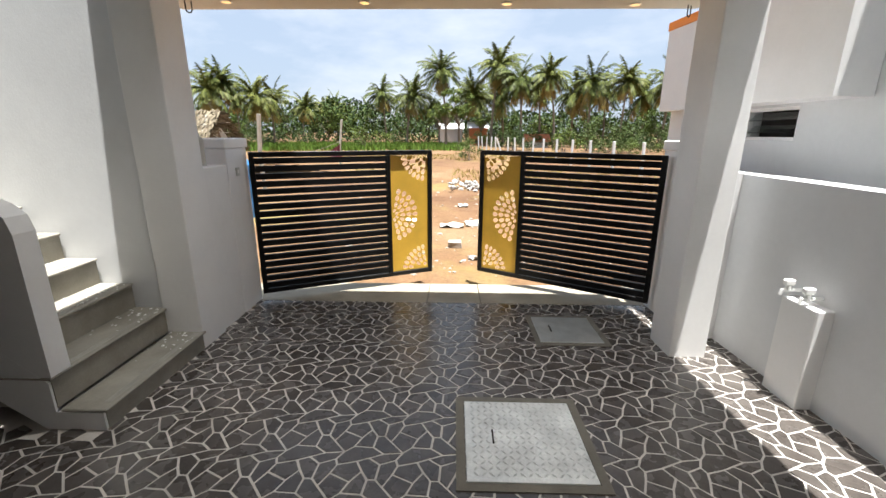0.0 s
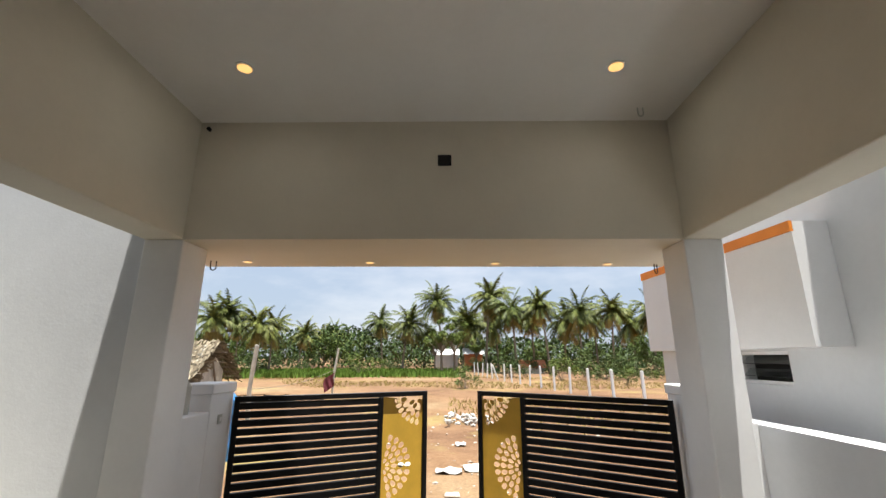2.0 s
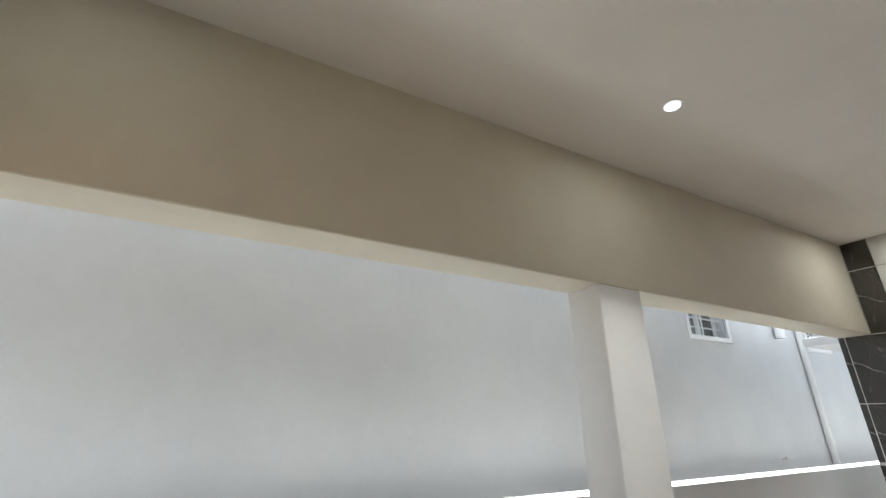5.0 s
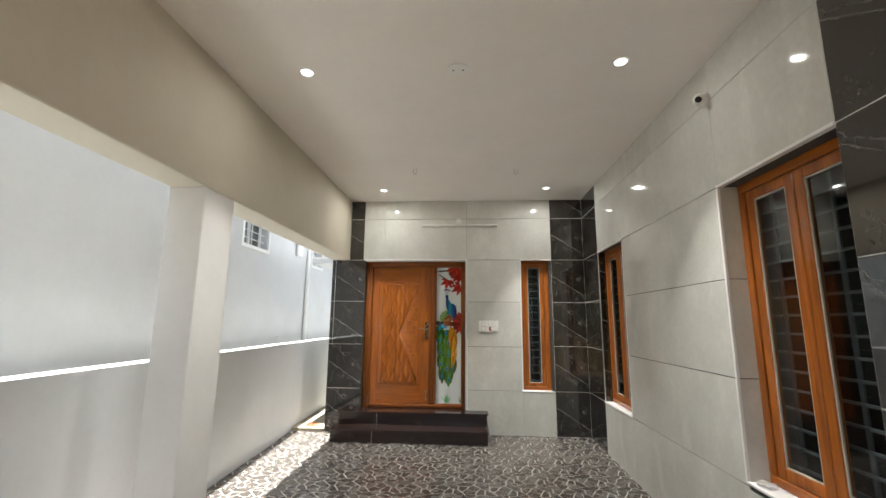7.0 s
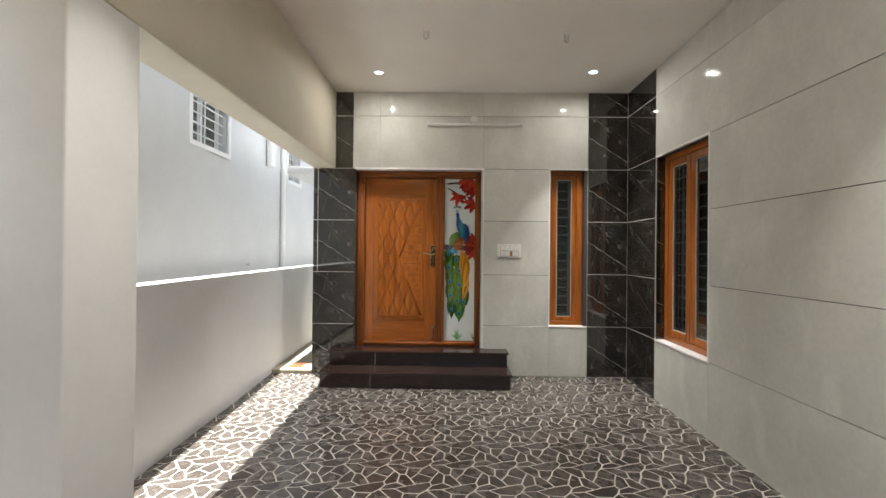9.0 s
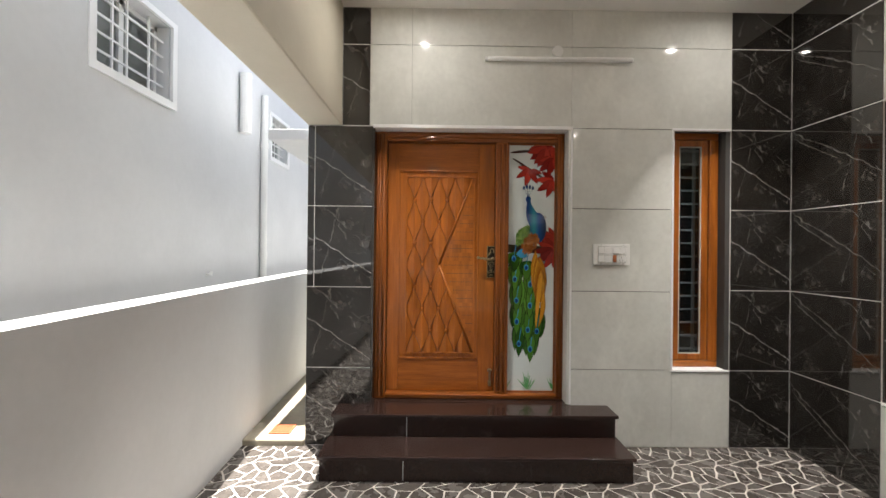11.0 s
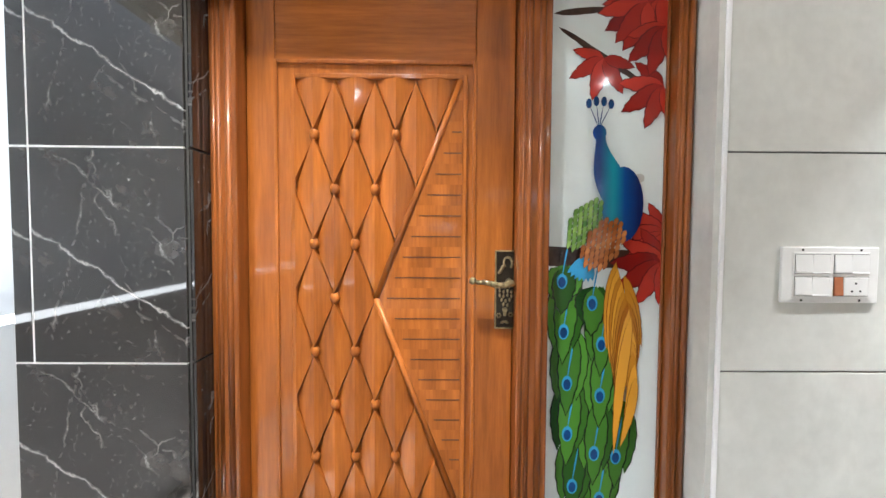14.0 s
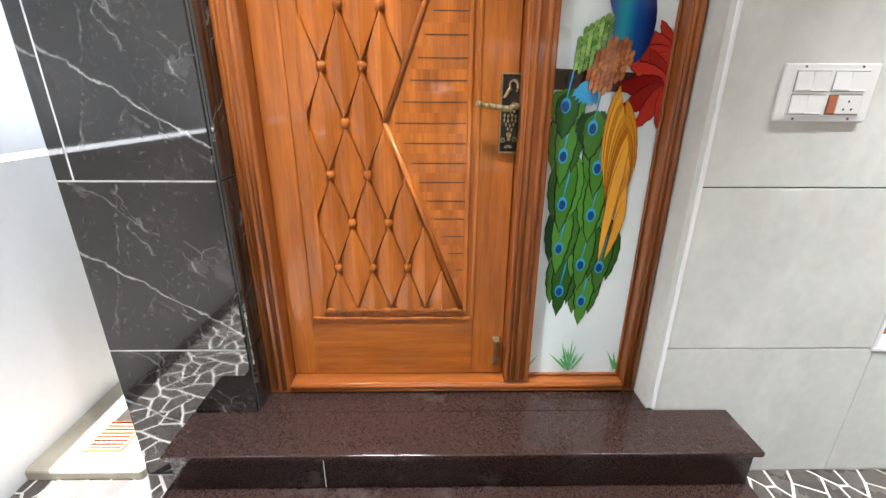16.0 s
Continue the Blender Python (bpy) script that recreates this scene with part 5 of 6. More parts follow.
for k, (lx, ly) in enumerate(LAMPS):
    if k in (0, 2):
        first = thing("ceiling_downlight", (lx, ly, ZC), "round recessed ceiling downlight glowing " + ("warm" if k == 0 else "white"), "light", "porch downlights")
        bm = B()
        rod(bm, (lx, ly, ZC - 0.006), (lx, ly, ZC - 0.0005), 0.056, 28)
        part("ring", bm, "plastic", first)
        bm = B()
        rod(bm, (lx, ly, ZC - 0.008), (lx, ly, ZC - 0.0062), 0.042, 24)
        part("lens", bm, "lamp_warm" if k == 0 else "lamp_white", first)
    else:
        copy_thing(first, Matrix.Translation((lx, ly, ZC)))
    ld = bpy.data.lights.new("downlight", "AREA")
    ld.shape, ld.size, ld.energy, ld.color, ld.spread = "DISK", 0.05, LAMP * (0.6, 0.6, 0.8, 0.8, 1.15, 1.15)[k], (1.0, 0.94, 0.86), radians(66)
    lw = bpy.data.lights.new("downlight_spill", "AREA")
    lw.shape, lw.size, lw.energy, lw.color, lw.spread = "DISK", 0.05, SPILL * (0.3, 0.3, 0.6, 0.6, 1.7, 1.7)[k], (1.0, 0.94, 0.86), radians(175)
    new("downlight_spill", lw).matrix_world = look((lx, ly, ZC - 0.014), (lx, ly, 0))
    lo = new("downlight_glow", ld)
    lo.matrix_world = look((lx, ly, ZC - 0.012), (lx, ly, 0))
first = None
for lx in (3.02, 2.0, 0.95, 0.0):
    if first is None:
        first = thing("canopy_downlight", (lx, -7.20, Z3 - 0.002), "small recessed canopy downlight glowing warm", "light", "canopy downlights")
        bm = B()
        rod(bm, (lx, -7.2, Z3 - 0.008), (lx, -7.2, Z3 - 0.0025), 0.042, 24)
        part("ring", bm, "plastic", first)
        bm = B()
        rod(bm, (lx, -7.2, Z3 - 0.0095), (lx, -7.2, Z3 - 0.0082), 0.032, 20)
        part("lens", bm, "lamp_warm", first)
    else:
        copy_thing(first, Matrix.Translation((lx, -7.20 - 0.03 * (3.02 - lx), Z3 - 0.002)))

fan = thing("fan_box", (1.454, -3.317, ZC), "round white ceiling fan box cover with screws", "cover")
bm = B()
rod(bm, (1.454, -3.317, ZC - 0.010), (1.454, -3.317, ZC - 0.0005), 0.075, 28)
part("cover", bm, "plastic", fan)
for dx in (-0.035, 0.035):
    bm = B()
    rod(bm, (1.454 + dx, -3.317, ZC - 0.012), (1.454 + dx, -3.317, ZC - 0.0101), 0.007, 8)
    part("screw", bm, "brass_dark", fan)


def hook(x, y, z, label, turn=0.0, size=0.03):
    h = thing("ceiling_hook", (x, y, z), label, "hook", "ceiling hooks")
    OFFSETS[h.name] = Vector((0, 0, 0))
    h.rotation_euler = (0, 0, turn)
    bm = B()
    pts = [(-size * 0.6, 0, 0.005), (-size * 0.6, 0, -size * 1.6)] + [(-size * 0.6 * math.cos(a), 0, -size * 1.6 - size * 0.6 * math.sin(a)) for a in (0.8, 1.57, 2.3)] + [(size * 0.6, 0, -size * 1.6), (size * 0.6, 0, 0.005)]
    pipe(bm, pts, 0.0045, 8)
    part("loop", bm, "steel" if z > 3 else "brass_dark", h)


for x, y in ((0.89, -1.355), (2.08, -1.305), (0.025, -6.37)):
    hook(x, y, ZC, "small white painted steel hook in the ceiling")
for x, y in ((3.30, -7.19), (-0.42, -7.33)):
    hook(x, y, Z3 - 0.002, "steel hanging hook under the canopy", 0.6, 0.035)

sbox = thing("junction_box", (1.367, YF, 2.93), "open black junction box sunk in the front beam", "junction box")
bm = box(1.320, 1.415, YF - 0.0005, YF + 0.004, 2.928, 3.010, 0.002)
part("box", bm, "dark_hole", sbox)
bm = B()
for q in ((1.320, 1.327, 2.928, 3.010), (1.408, 1.415, 2.928, 3.010), (1.327, 1.408, 2.928, 2.934), (1.327, 1.408, 3.004, 3.010)):
    bx(bm, q[0], q[1], YF + 0.0045, YF + 0.007, q[2], q[3])
part("rim", bm, "black_metal", sbox)
stub = thing("conduit_end", (3.085, YF, 3.222), "short black conduit end in the beam corner", "conduit")
bm = B()
rod(bm, (3.085, YF + 0.022, 3.222), (3.085, YF - 0.01, 3.222), 0.014, 12)
part("pipe", bm, "dark_hole", stub)
sock = thing("gate_switch", (3.168, -7.35, 1.12), "small grey surface switch box on the gate pier", "switch")
part("plate", box(3.1635, 3.1718, -7.385, -7.325, 1.10, 1.17, 0.002), "steel", sock)
part("rocker", box(3.160, 3.1632, -7.368, -7.342, 1.12, 1.15, 0.001), "plastic", sock)
rag = thing("crumpled_paper", (XW + 0.05, -3.36, 0.60), "crumpled white paper lying on the window ledge", "paper")
bm = B()
bmesh.ops.create_icosphere(bm, subdivisions=3, radius=0.045, matrix=Matrix.Translation((XW + 0.06, -3.37, 0.615)) @ Matrix.Diagonal((0.9, 1.2, 0.32, 1)))
for v in bm.verts:
    v.co += Vector((noise.noise(v.co * 40), noise.noise(v.co * 40 + Vector((3, 1, 7))), noise.noise(v.co * 50) * 0.6)) * 0.016
part("sheet", bm, "litter", rag)

# ---- water taps on their block ----
taps = thing("tap_stand", (-0.70, -6.05, fz(-6.05)), "white plastered block on the wall with two white plastic taps", "tap stand")
part("block", box(-0.655, xc(-6.05) + 0.01, -6.19, -5.93, fz(-6.05) - 0.03, 0.535, 0.006) if xc(-6.05) > -0.655 else box(xc(-6.05) - 0.01, -0.655, -6.19, -5.93, fz(-6.05) - 0.03, 0.535, 0.006), "white", taps)
for ty in (-6.165, -6.02):
    bm = B()
    rod(bm, (-0.745, ty, 0.575), (-0.625, ty, 0.575), 0.011, 12)
    rod(bm, (-0.66, ty, 0.575), (-0.66, ty, 0.605), 0.016, 12)
    rod(bm, (-0.628, ty, 0.580), (-0.620, ty, 0.545), 0.010, 12)
    bx(bm, -0.690, -0.630, ty - 0.016, ty + 0.016, 0.605, 0.640, 0.006)
    part("tap", bm, "plastic", taps, "white plastic tap")

# ---- covers in the floor ----
def cover(x0, x1, y0, y1, rim_w, label, checker):
    cx, cy = (x0 + x1) / 2, (y0 + y1) / 2
    top = thing("manhole_cover", (cx, cy, fz(cy)), label, "manhole cover", "floor covers")

    def tilt(bm):
        for v in bm.verts:
            v.co.z += fz(v.co.y)
        return bm
    bm = B()
    for q in ((x0 - rim_w, x1 + rim_w, y0 - rim_w, y0), (x0 - rim_w, x1 + rim_w, y1, y1 + rim_w), (x0 - rim_w, x0, y0, y1), (x1, x1 + rim_w, y0, y1)):
        bx(bm, q[0], q[1], q[2], q[3], -0.02, 0.006)
    part("kerb", tilt(bm), "cement_dark", top, "rough cement surround")
    sheet = part("plate", tilt(box(x0 + 0.004, x1 - 0.004, y0 + 0.004, y1 - 0.004, -0.01, 0.010, 0.002)), "steel_worn" if checker else "steel", top)
    if checker:
        bm = B()
        nx, ny = int((x1 - x0) / 0.036), int((y1 - y0) / 0.036)
        for i in range(nx):
            for j in range(ny):
                a = math.pi / 4 if (i + j) % 2 else -math.pi / 4
                px, py = x0 + 0.022 + i * 0.036, y0 + 0.022 + j * 0.036
                ca, sa = math.cos(a), math.sin(a)
                pts = [(px + u * ca - v * sa, py + u * sa + v * ca) for u, v in ((-0.021, 0), (0, -0.0075), (0.021, 0), (0, 0.0075))]
                vs_ = [bm.verts.new((p[0], p[1], 0.0101)) for p in pts] + [bm.verts.new((px, py, 0.0165))]
                for k in range(4):
                    bm.faces.new((vs_[k], vs_[(k + 1) % 4], vs_[4]))
        tg = part("tread_pattern", tilt(bm), "steel_worn", sheet)
        tagged(tg, "raised checker tread", "", "", "stuff")
    bm = B()
    hy0, hy1, hx = cy - 0.04, cy + 0.05, x1 - (x1 - x0) * 0.24
    pipe(bm, [(hx, hy0, 0.008), (hx, hy0, 0.018), (hx, hy1, 0.018), (hx, hy1, 0.008)], 0.005, 8)
    part("lift_handle", tilt(bm), "brass_dark", sheet)


cover(0.645, 1.255, -5.935, -5.325, 0.045, "galvanised checker-plate inspection cover in a cement rim", True)
cover(0.158, 0.645, -7.175, -6.705, 0.04, "smooth galvanised inspection cover in a cement rim", False)
drain = thing("drain_grating", (-0.71, 0.16, 0.046), "rust-brown floor drain grating in pale cement", "drain")
bm = B()
for x0, x1, y0, y1 in ((-0.79, -0.63, 0.075, 0.085), (-0.79, -0.63, 0.235, 0.245), (-0.79, -0.78, 0.085, 0.235), (-0.64, -0.63, 0.085, 0.235)):
    bx(bm, x0, x1, y0, y1, 0.0455, 0.054)
part("rim", bm, "terracotta", drain)
# flat black sheet under the slats, in place of a shaded well
part("well_shade", box(-0.78, -0.64, 0.085, 0.235, 0.0455, 0.0465), "dark_hole", drain)
for k in range(7):
    part("slat", box(-0.779, -0.641, 0.092 + k * 0.0205, 0.103 + k * 0.0205, 0.047, 0.053), "terracotta", drain)
stubp = thing("pipe_end", (-0.70, -7.43, 1.41), "white plastic pipe end with a red tip on the gate pier", "pipe")
bm = B()
rod(bm, (-0.70, -7.43, 1.4105), (-0.69, -7.43, 1.585), 0.024, 14)
part("pipe", bm, "plastic", stubp)
bm = B()
bx(bm, -0.71, -0.672, -7.436, -7.424, 1.588, 1.602, 0.002)
rod(bm, (-0.69, -7.43, 1.5855), (-0.69, -7.43, 1.612), 0.010, 10)
part("tip", bm, "red_plastic", stubp)


# ---- trees and field ----
def palm(seed, height, lean, label, spread=1.0):
    """A coconut palm: ringed bowed trunk, arching fronds with drooping leaflets, dry hanging ones below."""
    rnd = random.Random(seed)
    top = thing("coconut_palm", (0, 0, 0), label, "palm tree", "coconut palms")
    bm = B()
    az = rnd.uniform(0, 6.28)
    path = [Vector((lean * (k / 7) ** 2 * math.cos(az), lean * (k / 7) ** 2 * math.sin(az), height * k / 7)) for k in range(8)]
    for k, (a, c) in enumerate(zip(path, path[1:])):
        rod(bm, a, c, 0.19 - 0.011 * k + (0.08 if k == 0 else 0), 8, 0.19 - 0.011 * (k + 1))
    part("trunk", bm, "bark", top)
    head = path[-1]
    for mat_, count, nm in (("palm", 38, "crown"), ("palm_dry", 9, "dry_fronds")):
        bm = B()
        for f in range(count):
            th = f * 2.399 + rnd.uniform(-0.25, 0.25)
            lift = rnd.uniform(-0.45, 1.4) if mat_ == "palm" else rnd.uniform(-1.1, -0.5)
            length = rnd.uniform(3.3, 4.6) * spread * (0.85 if mat_ != "palm" else 1)
            p, d = head.copy(), Vector((math.cos(th) * math.cos(lift), math.sin(th) * math.cos(lift), math.sin(lift)))
            n = 13
            rib = [p.copy()]
            for k in range(n):
                p = p + d * (length / n)
                d = (d + Vector((0, 0, -0.10 - 0.06 * k / n))).normalized()
                rib.append(p.copy())
            side = Vector((-math.sin(th), math.cos(th), 0))
            for k in range(1, n + 1):
                a, c = rib[k - 1], rib[k]
                ln = 1.0 * spread * math.sin(math.pi * (0.12 + 0.86 * k / (n + 1))) + 0.12
                for s in (-1, 1):
                    for q in (0.0, 0.5):
                        base = a.lerp(c, q)
                        tip = base + side * s * ln * rnd.uniform(0.55, 0.8) + (c - a).normalized() * ln * 0.5 + Vector((0, 0, -ln * rnd.uniform(0.25, 0.75)))
                        w = (c - a).normalized() * 0.085
                        bm.faces.new([bm.verts.new(v) for v in (base - w, base + w, tip)])
            for k in range(n):
                bm.faces.new([bm.verts.new(v) for v in (rib[k] - side * 0.025, rib[k] + side * 0.025, rib[k + 1])])
        ob = part(nm, bm, mat_, top)
    bm = B()
    for k in range(9):
        a = k * 0.7
        ball(bm, head + Vector((0.28 * math.cos(a), 0.28 * math.sin(a), -0.35 - 0.12 * (k % 3))), 0.13, (1, 1, 1.2), 7, 5)
    part("coconuts", bm, "palm", top)
    return top


def leafy(name, seed, height, width, mat_, label, category, group, trunk=True, leaves=1500, size=0.22, clumps=16, low=0.25):
    """A broadleaf tree or bush: trunk, limbs and a loose crown of single leaves in clumps."""
    rnd = random.Random(seed)
    top = thing(name, (0, 0, 0), label, category, group)
    bm = B()
    cl = []
    fork = Vector((0, 0, height * low))
    if trunk:
        rod(bm, (0, 0, -0.1), fork, 0.035 * height * 0.6, 8, 0.025 * height * 0.6)
    for k in range(clumps):
        a, r = rnd.uniform(0, 6.28), width / 2 * math.sqrt(rnd.uniform(0.02, 1))
        z = height * rnd.uniform(low + 0.08, 0.93) * (1 - 0.28 * (2 * r / width) ** 2)
        c = Vector((r * math.cos(a), r * math.sin(a), z))
        cl.append((c, rnd.uniform(0.14, 0.30) * width * 0.6))
        mid = fork.lerp(c, 0.5) + Vector((rnd.uniform(-0.2, 0.2), rnd.uniform(-0.2, 0.2), 0.1)) * height * 0.08
        rod(bm, fork if trunk else (0, 0, -0.05), mid, 0.012 * height * 0.6, 5, 0.008 * height * 0.6)
        rod(bm, mid, c, 0.008 * height * 0.6, 5, 0.003 * height * 0.6)
    part("trunk", bm, "bark", top)
    bm = B()
    for k in range(leaves):
        c, r = cl[k % len(cl)]
        v = Vector((rnd.gauss(0, 1), rnd.gauss(0, 1), rnd.gauss(0, 0.75)))
        v = c + v.normalized() * r * rnd.uniform(0.35, 1.08)
        u = Vector((rnd.gauss(0, 1), rnd.gauss(0, 1), rnd.gauss(0, 0.6))).normalized() * size * rnd.uniform(0.6, 1.3)
        w = u.cross(Vector((rnd.gauss(0, 1), rnd.gauss(0, 1), rnd.gauss(0, 1)))).normalized() * size * 0.34
        bm.faces.new([bm.verts.new(p) for p in (v - u, v + w, v + u, v - w)])
    part("crown", bm, mat_, top)
    return top


GZ = -0.21


def put(ob, x, y, turn, s=1.0, label=None):
    ob.matrix_basis = Matrix.Translation((x, y, GZ)) @ Matrix.Rotation(turn, 4, "Z") @ Matrix.Diagonal((s, s, s, 1))
    if label:
        ob["label"] = label
    return ob


def put_copy(ob, x, y, turn, s=1.0):
    return copy_thing(ob, Matrix.Translation((x, y, GZ)) @ Matrix.Rotation(turn, 4, "Z") @ Matrix.Diagonal((s / ob.scale[0],) * 3 + (1,)))


palms = [palm(11, 10.5, 1.2, "tall coconut palm with a slim ringed trunk and full green crown"),
         palm(12, 9.0, 0.7, "coconut palm with green crown and dry hanging fronds"),
         palm(13, 7.2, 0.9, "shorter coconut palm with wide yellow-green fronds", 1.05)]
# way from the porch, distance, height of the crown over the eye as a share of the distance, kind
ROWS_OF_PALMS = [(-0.083, 58, 0.150, 0), (0.019, 60, 0.135, 0), (-0.150, 56, 0.118, 1), (-0.221, 55, 0.125, 0), (-0.289, 56, 0.112, 1), (-0.351, 56, 0.108, 0),
                 (-0.425, 58, 0.10, 1), (-0.49, 60, 0.10, 0), (0.155, 74, 0.088, 1), (0.108, 62, 0.085, 2), (0.475, 52, 0.098, 0), (0.50, 50, 0.085, 2), (0.41, 50, 0.075, 2),
                 (0.385, 60, 0.065, 2), (0.26, 90, 0.062, 1), (0.33, 76, 0.055, 2), (0.56, 54, 0.095, 1), (0.60, 58, 0.10, 0), (-0.03, 76, 0.09, 1), (-0.055, 66, 0.085, 2),
                 (-0.11, 70, 0.085, 2), (-0.19, 68, 0.095, 1), (-0.255, 70, 0.09, 2), (-0.32, 70, 0.09, 1), (-0.39, 68, 0.085, 2), (0.06, 95, 0.055, 2), (0.20, 100, 0.05, 1), (0.235, 105, 0.05, 0), (0.29, 100, 0.05, 2), (0.445, 70, 0.07, 1)]
rnd = random.Random(21)
placed = set()
for dx, dist, rise, kind in ROWS_OF_PALMS:
    ob = palms[kind]
    base_h = (10.5, 9.0, 7.2)[kind]
    s = (1.67 + rise * dist + 0.6) / (base_h + 1.2)
    x, y = 1.33 + dx * dist, -3.8 - math.sqrt(1 - dx * dx) * dist
    if kind not in placed:
        placed.add(kind)
        put(ob, x, y, rnd.uniform(0, 6.28), s)
    else:
        put_copy(ob, x, y, rnd.uniform(0, 6.28), s)

trees = [leafy("tree", 31, 7.5, 6.5, "leaf", "leafy broad green tree at the field edge", "tree", "broadleaf trees", True, 2600, 0.24, 22, 0.22),
         leafy("tree", 32, 8.5, 4.0, "leaf", "slender pale green tree with a loose crown", "tree", "broadleaf trees", True, 1500, 0.2, 16, 0.3)]
bushes = [leafy("bush", 41, 2.6, 4.2, "bush", "rounded dark green bush on the dry field", "bush", "bushes", False, 2200, 0.12, 20, 0.05),
          leafy("bush", 42, 2.2, 3.0, "leaf", "sparse light green thorny bush", "bush", "bushes", False, 900, 0.10, 14, 0.1)]
SPOTS = [(trees[0], 0.255, 85, 1.0), (trees[0], 0.22, 88, 0.85), (trees[0], 0.28, 80, 0.9), (trees[1], 0.02, 52, 0.9), (trees[1], -0.01, 54, 0.95), (trees[1], 0.035, 60, 0.8), (trees[0], 0.31, 95, 0.9), (trees[0], 0.36, 90, 0.8),
         (trees[0], -0.42, 62, 0.8), (trees[0], -0.30, 74, 0.7), (trees[0], -0.20, 78, 0.7), (trees[0], -0.12, 80, 0.75), (trees[0], 0.17, 100, 0.7), (trees[0], 0.12, 102, 0.8), (trees[1], -0.06, 62, 0.7), (trees[0], 0.44, 75, 0.7), (trees[0], 0.52, 70, 0.8), (trees[0], 0.07, 104, 0.75),
         (bushes[0], -0.135, 44, 0.95), (bushes[0], -0.33, 42, 1.15), (bushes[1], -0.245, 38, 1.1), (bushes[1], 0.20, 48, 1.3), (bushes[1], -0.035, 27, 0.75), (bushes[0], -0.40, 44, 0.9), (bushes[1], -0.37, 34, 0.7), (bushes[1], -0.44, 40, 0.9), (bushes[0], -0.47, 50, 1.2), (bushes[1], -0.29, 46, 1.0),
         (bushes[0], 0.13, 70, 0.8), (bushes[1], 0.16, 66, 1.0), (bushes[0], -0.20, 56, 0.9), (bushes[0], -0.07, 58, 0.9), (bushes[0], -0.26, 58, 1.0), (bushes[0], -0.36, 56, 1.0), (bushes[0], 0.32, 70, 0.9), (bushes[0], 0.40, 62, 1.0), (bushes[0], 0.47, 58, 1.0)]
seen_ = set()
for ob, dx, dist, s in SPOTS:
    x, y = 1.33 + dx * dist, -3.8 - math.sqrt(1 - dx * dx) * dist
    if ob.name not in seen_:
        seen_.add(ob.name)
        put(ob, x, y, rnd.uniform(0, 6.28), s)
    else:
        put_copy(ob, x, y, rnd.uniform(0, 6.28), s)

# far wood behind, one loose mass of leaves and dark stems
bm = B()
for k in range(38000):
    dx = rnd.uniform(-0.75, 0.85)
    dist = rnd.uniform(74, 112)
    h = 5.6 + 2.4 * noise.noise((dx * 9, dist * 0.05, 3)) + 1.2 * noise.noise((dx * 40, 5, 1))
    h += 1.9 * math.exp(-((dx - 0.24) / 0.14) ** 2)
    z = GZ + rnd.uniform(0, 1) ** 0.8 * max(1.0, h)
    c = Vector((1.33 + dx * dist, -3.8 - math.sqrt(max(0.2, 1 - dx * dx)) * dist, z))
    u = Vector((rnd.gauss(0, 1), rnd.gauss(0, 1), rnd.gauss(0, 1))).normalized() * rnd.uniform(0.16, 0.36)
    w = u.cross(Vector((rnd.gauss(0, 1), rnd.gauss(0, 1), rnd.gauss(0, 1)))).normalized() * 0.22
    bm.faces.new([bm.verts.new(p) for p in (c - u, c + w, c + u, c - w)])
tagged(part("far_wood", bm, "bush"), "distant dense green wood behind the palms", "wood", "", "stuff")

# grass: a green crop strip far off, dry tufts nearer
bm, bd = B(), B()
for k in range(9000):
    dx, dist = rnd.uniform(-0.02, 0.62), rnd.uniform(42, 66)
    c = Vector((1.33 + dx * dist, -3.8 - math.sqrt(1 - dx * dx) * dist, GZ))
    a, h = rnd.uniform(0, 6.28), rnd.uniform(0.25, 0.6)
    w = Vector((math.cos(a), math.sin(a), 0)) * rnd.uniform(0.08, 0.16)
    bm.faces.new([bm.verts.new(p) for p in (c - w, c + w, c + Vector((rnd.uniform(-0.15, 0.15), rnd.uniform(-0.15, 0.15), h)))])
tagged(part("crop_grass", bm, "grass"), "low green crop grass at the edge of the field", "grass", "", "stuff")
for k in range(9000):
    dx, dist = rnd.uniform(-0.55, 0.55), 11 + 32 * rnd.random() ** 0.7
    c = Vector((1.33 + dx * dist, -3.8 - math.sqrt(1 - dx * dx) * dist, GZ))
    if noise.noise(c * 0.13) < (-0.05 if dx < 0 else 0.12):
        continue
    for q in range(3):
        a, h = rnd.uniform(0, 6.28), rnd.uniform(0.06, 0.22)
        w = Vector((math.cos(a), math.sin(a), 0)) * 0.02
        o = Vector((rnd.uniform(-0.1, 0.1), rnd.uniform(-0.1, 0.1), 0))
        bd.faces.new([bd.verts.new(p) for p in (c + o - w, c + o + w, c + o + Vector((rnd.uniform(-0.08, 0.08), rnd.uniform(-0.08, 0.08), h)))])
tagged(part("dry_grass", bd, "dry_grass"), "dry straw-coloured grass tufts on the earth", "grass", "", "stuff")

# white fence posts across the field
posts = None
for k in range(17):
    u = k / 16
    x, y = -7.0 + 5.6 * (u ** 0.8), -19.5 - 33 * u
    tilt_ = (0.35 if k == 11 else rnd.uniform(-0.06, 0.06))
    if posts is None:
        posts = thing("fence_post", (0, 0, 0), "slim white concrete fence post in dry grass", "post", "fence posts")
        part("post", box(-0.055, 0.055, -0.055, 0.055, -0.3, 1.35, 0.01), "white_ext", posts)
        posts.matrix_basis = Matrix.Translation((x, y, GZ)) @ Matrix.Rotation(tilt_, 4, "Y")
    else:
        copy_thing(posts, Matrix.Translation((x, y, GZ)) @ Matrix.Rotation(tilt_, 4, "Y"))

